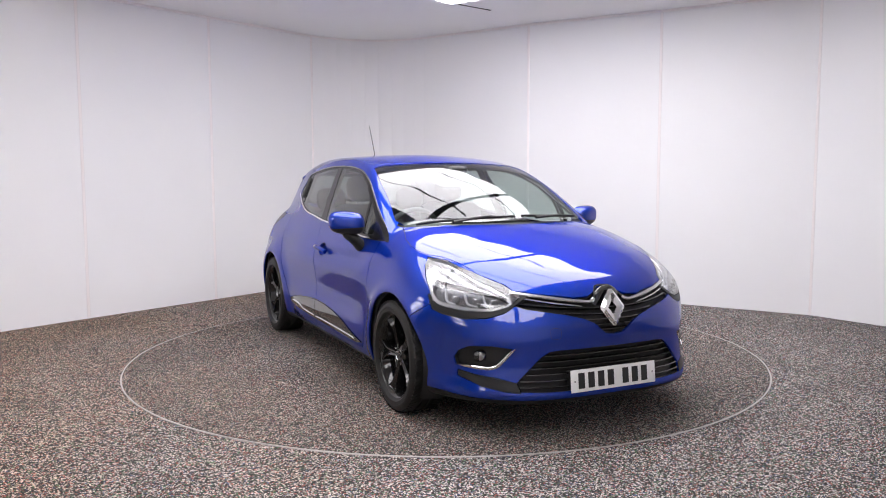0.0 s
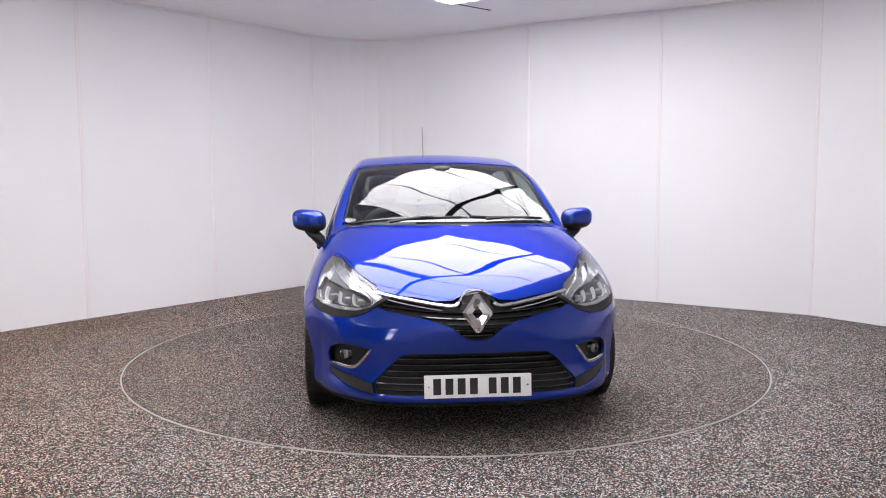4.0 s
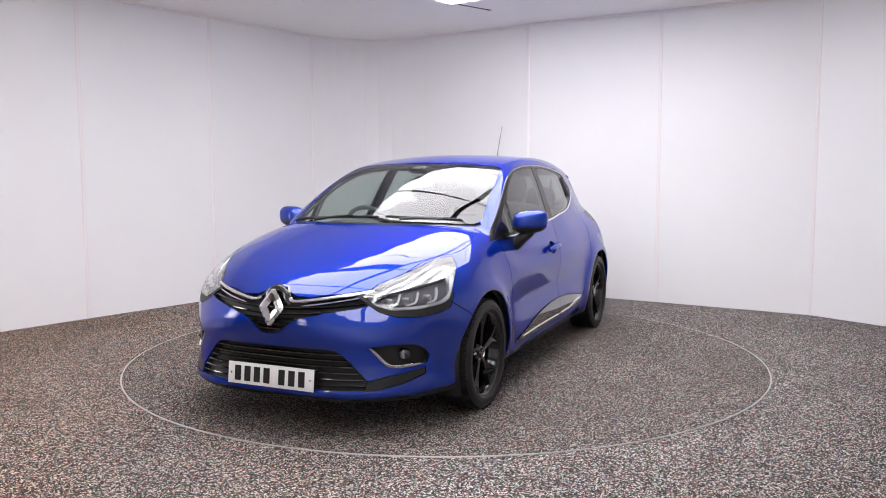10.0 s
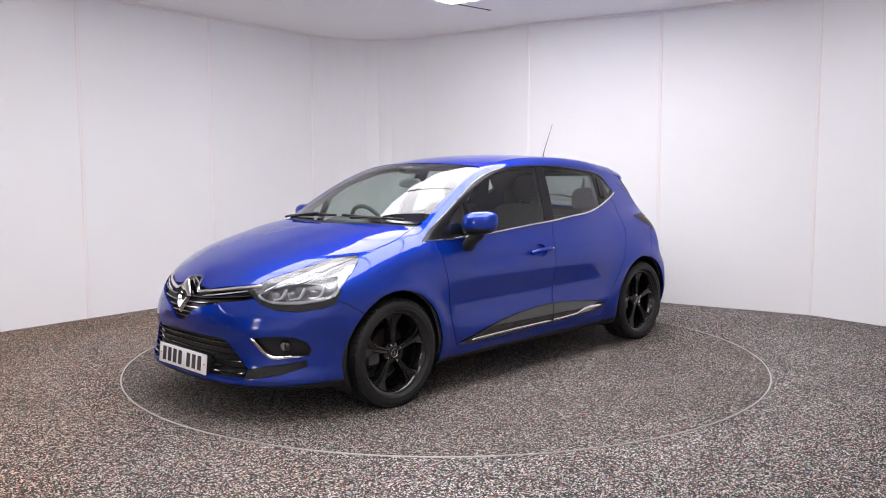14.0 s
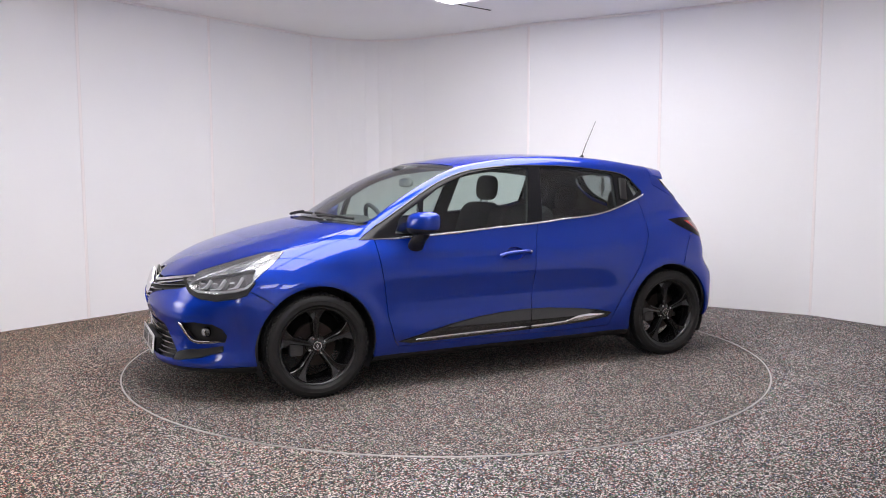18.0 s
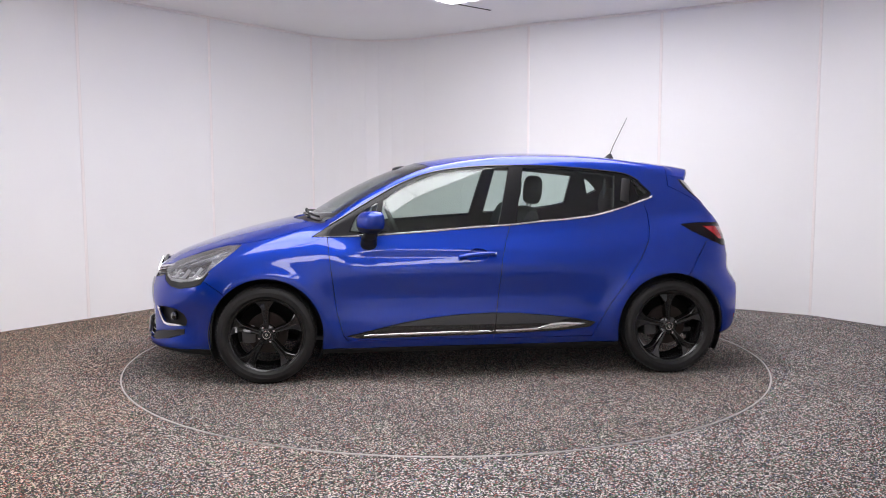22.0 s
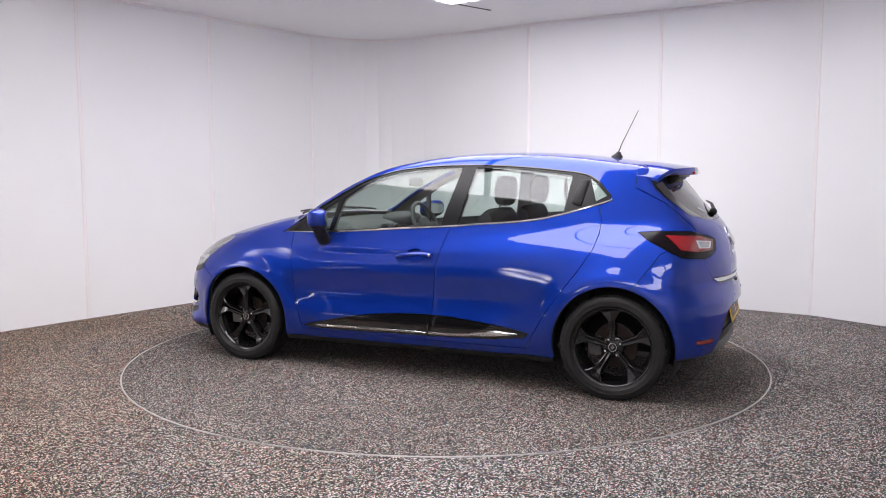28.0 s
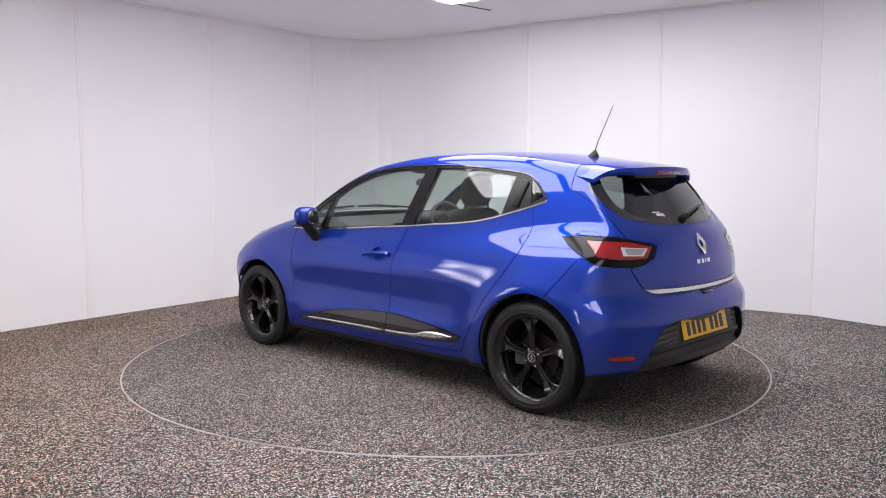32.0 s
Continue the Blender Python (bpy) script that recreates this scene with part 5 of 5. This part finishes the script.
# wipers on the windscreen
for k, line in enumerate((((1.045, -0.58), (1.085, -0.36), (1.100, -0.10), (1.098, 0.05)), ((1.088, 0.10), (1.072, 0.28), (1.025, 0.46), (0.985, 0.56)))):
    spots = [on_top(x - 0.022, y) for x, y in spread(line, 4)]
    bm = bmesh.new()
    tube(bm, [p + n * 0.020 for p, n in spots], 0.0065, 8, 1.2)
    wp = part("wiper", bm, BLACK, car, "black windscreen wiper", smooth=60)
    bm = bmesh.new()
    y0 = (-0.20, 0.38)[k]
    mids = [on_top(x, y) for x, y in ((1.115 - 0.25 * y0 * y0, y0 - 0.18), (1.110 - 0.25 * y0 * y0, y0 - 0.06), (1.095 - 0.3 * y0 * y0, y0 + 0.08))]
    tube(bm, [p + n * h for (p, n), h in zip(mids, (0.018, 0.030, 0.034))], [0.014, 0.010, 0.008], 8, 0.7)
    part("wiper_arm", bm, BLACK, wp, smooth=60)

# small square cover in the front bumper, and side repeaters in the mirrors
corners = [(-0.345, 0.500), (-0.300, 0.500), (-0.300, 0.545), (-0.345, 0.545), (-0.345, 0.500)]
spots = []
for y, z in spread(corners, 3):
    p, n = on_nose(-y, z)
    spots.append((Vector((p.x, -p.y, p.z)), Vector((n.x, -n.y, n.z))))
strip_part("tow_cover_joint", spots, 0.0013, 0.0003, BLACK, both=False)


# ---------- the cabin ----------
def shaped(bm, profile, wide, bulge=0.0, n=10):
    """A soft slab: a side profile of (x, z) pairs drawn across y, rounded towards its ends."""
    rows = []
    cx, cz = sum(p[0] for p in profile) / len(profile), sum(p[1] for p in profile) / len(profile)
    for t in np.linspace(-1, 1, n):
        k = (1 - abs(t) ** 5) ** 0.35 if abs(t) < 1 else 0.55
        k = 0.80 + 0.20 * k + bulge * (1 - t * t)
        rows.append([bm.verts.new((cx + (x - cx) * k, t * wide, cz + (z - cz) * k)) for x, z in profile])
    m = len(profile)
    for p, q in zip(rows, rows[1:]):
        for i in range(m):
            bm.faces.new((p[i], p[(i + 1) % m], q[(i + 1) % m], q[i]))
    bm.faces.new(rows[0])
    bm.faces.new(rows[-1])
    bmesh.ops.recalc_face_normals(bm, faces=bm.faces)
    return bm


def placed(bm, x, y, z, ry=0):
    bmesh.ops.transform(bm, verts=bm.verts, matrix=pose(x, y, z, 0, ry, 0))
    return bm


def seat(x, y, wide, heads, back=0.62, rake=-20):
    prof = [(0.26, 0.02), (0.27, 0.09), (0.22, 0.13), (0.0, 0.11), (-0.22, 0.10), (-0.26, 0.03), (-0.24, -0.06), (0.2, -0.06)]
    s = part("seat", placed(shaped(bmesh.new(), bent(prof, 2), wide), x, y, 0.46), CLOTH, car, "black cloth car seat with headrest", smooth=50)
    prof = [(0.06, 0.0), (0.075, 0.15), (0.05, 0.35), (0.055, 0.52), (0.03, back), (-0.03, back), (-0.06, 0.5), (-0.07, 0.1), (-0.05, 0.0)]
    bm = placed(shaped(bmesh.new(), bent(prof, 2), wide), x - 0.23, y, 0.50, rake)
    part("backrest", bm, CLOTH, s, smooth=50)
    for dy in heads:
        m = pose(x - 0.23, y + dy, 0.50, 0, rake, 0)
        bm = bmesh.new()
        pillow(bm, (0.0, 0, 0.0), (0.055, 0.122, 0.098), 3.2, n=14)
        bmesh.ops.transform(bm, verts=bm.verts, matrix=pose(0.012, 0, back + 0.125, 0, 14, 0))
        bmesh.ops.transform(bm, verts=bm.verts, matrix=m)
        part("headrest", bm, CLOTH, s, smooth=60)
        for e in (-0.055, 0.055):
            bm = tube(bmesh.new(), [(0, e, back - 0.02), (0, e, back + 0.06)], 0.007, 8)
            bmesh.ops.transform(bm, verts=bm.verts, matrix=m)
            part("headrest_post", bm, SATIN, s, smooth=60)


seat(-0.01, 0.36, 0.245, (0.0,), 0.60)
seat(-0.01, -0.36, 0.245, (0.0,), 0.60)
seat(-0.78, 0.0, 0.60, (-0.36, 0.36), 0.50, -22)
# dashboard with instrument hood, steering wheel, inner mirror and shelf
prof = [(1.02, 0.93), (0.86, 0.955), (0.70, 0.945), (0.60, 0.90), (0.57, 0.82), (0.62, 0.70), (0.66, 0.50), (1.02, 0.50)]
dash = part("dashboard", placed(shaped(bmesh.new(), bent(prof, 3), 0.66, 0.0, 20), 0, 0, 0.0), TRIM_GREY, car, "dark grey dashboard", smooth=50)
bm = bmesh.new()
pillow(bm, (0.66, -0.36, 0.945), (0.13, 0.19, 0.055), 2.6, n=14)
part("instrument_hood", bm, TRIM_GREY, dash, smooth=60)
bm = bmesh.new()
box(bm, (0.555, -0.10, 0.78), (0.60, 0.12, 0.93), 0.015)
part("centre_screen", bm, GLOSS_BLACK, dash, "gloss black centre screen", smooth=40)
bm = bmesh.new()
m = pose(0.45, -0.36, 0.90, 0, -66, 0)
r = []
for a in np.linspace(0, 2 * math.pi, 40, endpoint=False):
    c = Vector((math.cos(a) * 0.183, math.sin(a) * 0.183, 0))
    d = Vector((math.cos(a), math.sin(a), 0))
    r.append([bm.verts.new(m @ (c + d * 0.016 * math.cos(b) + Vector((0, 0, 0.016 * math.sin(b))))) for b in np.linspace(0, 2 * math.pi, 12, endpoint=False)])
for i in range(40):
    for j in range(12):
        bm.faces.new((r[i][j], r[(i + 1) % 40][j], r[(i + 1) % 40][(j + 1) % 12], r[i][(j + 1) % 12]))
bmesh.ops.recalc_face_normals(bm, faces=bm.faces)
sw = part("steering_wheel", bm, TRIM_GREY, car, "black steering wheel on the right-hand side", smooth=60)
bm = bmesh.new()
pillow(bm, (0, 0, -0.01), (0.065, 0.075, 0.030), 2.6, n=12)
for a in (90, -90, 180):
    e = Vector((math.cos(radians(a)), math.sin(radians(a)), 0))
    tube(bm, [e * 0.05, e * 0.18], 0.018, 8, 0.5)
bmesh.ops.transform(bm, verts=bm.verts, matrix=m)
part("wheel_boss", bm, TRIM_GREY, sw, smooth=60)
bm = bmesh.new()
pillow(bm, (0.37, -0.02, 1.235), (0.016, 0.110, 0.032), 3.4, n=14)
im = part("inner_mirror", bm, LINING, car, "rear-view mirror behind the windscreen", smooth=60)
bm = bmesh.new()
pillow(bm, (0.375, 0.0, 1.325), (0.10, 0.075, 0.028), 2.6, n=12)
part("mirror_mount", bm, BLACK, im, smooth=60)
bm = bmesh.new()
box(bm, (-1.55, -0.60, 0.93), (-1.12, 0.60, 0.955), 0.01)
part("parcel_shelf", bm, TRIM_GREY, car, smooth=40)
bm = bmesh.new()
box(bm, (-1.5, -0.70, 0.24), (1.05, 0.70, 0.27), 0.01)
part("cabin_floor", bm, TRIM_GREY, car, smooth=40)
bm = bmesh.new()
tube(bm, [(-0.93, 0.545, 1.262), (-0.93, 0.540, 1.20), (-0.93, 0.535, 1.13)], [0.006, 0.016, 0.004], 8)
part("air_freshener", bm, TRIM_GREY, car, "small dark ornament hanging at the rear window", smooth=60)
# engine bay and chassis block that close the view under the bonnet
bm = bmesh.new()
box(bm, (0.98, -0.44, 0.22), (1.92, 0.44, 0.60), 0.03)
box(bm, (-1.72, -0.44, 0.22), (-0.95, 0.44, 0.45), 0.03)
part("chassis", bm, BLACK, car, smooth=40)


# ---------- movement ----------

def motions():
    base = pose(-PIVOT[0], -PIVOT[1], 0.004)
    front = pose(0, 0, 0, 0, 0, -90)
    turns = [(t, pose(0, 0, 0, 0, 0, -(TURN_START + TURN_RATE * t))) for t in range(0, 33, 2)]
    walk(table, turns)
    walk(car, [(t, m @ front @ base) for t, m in turns])


motions()
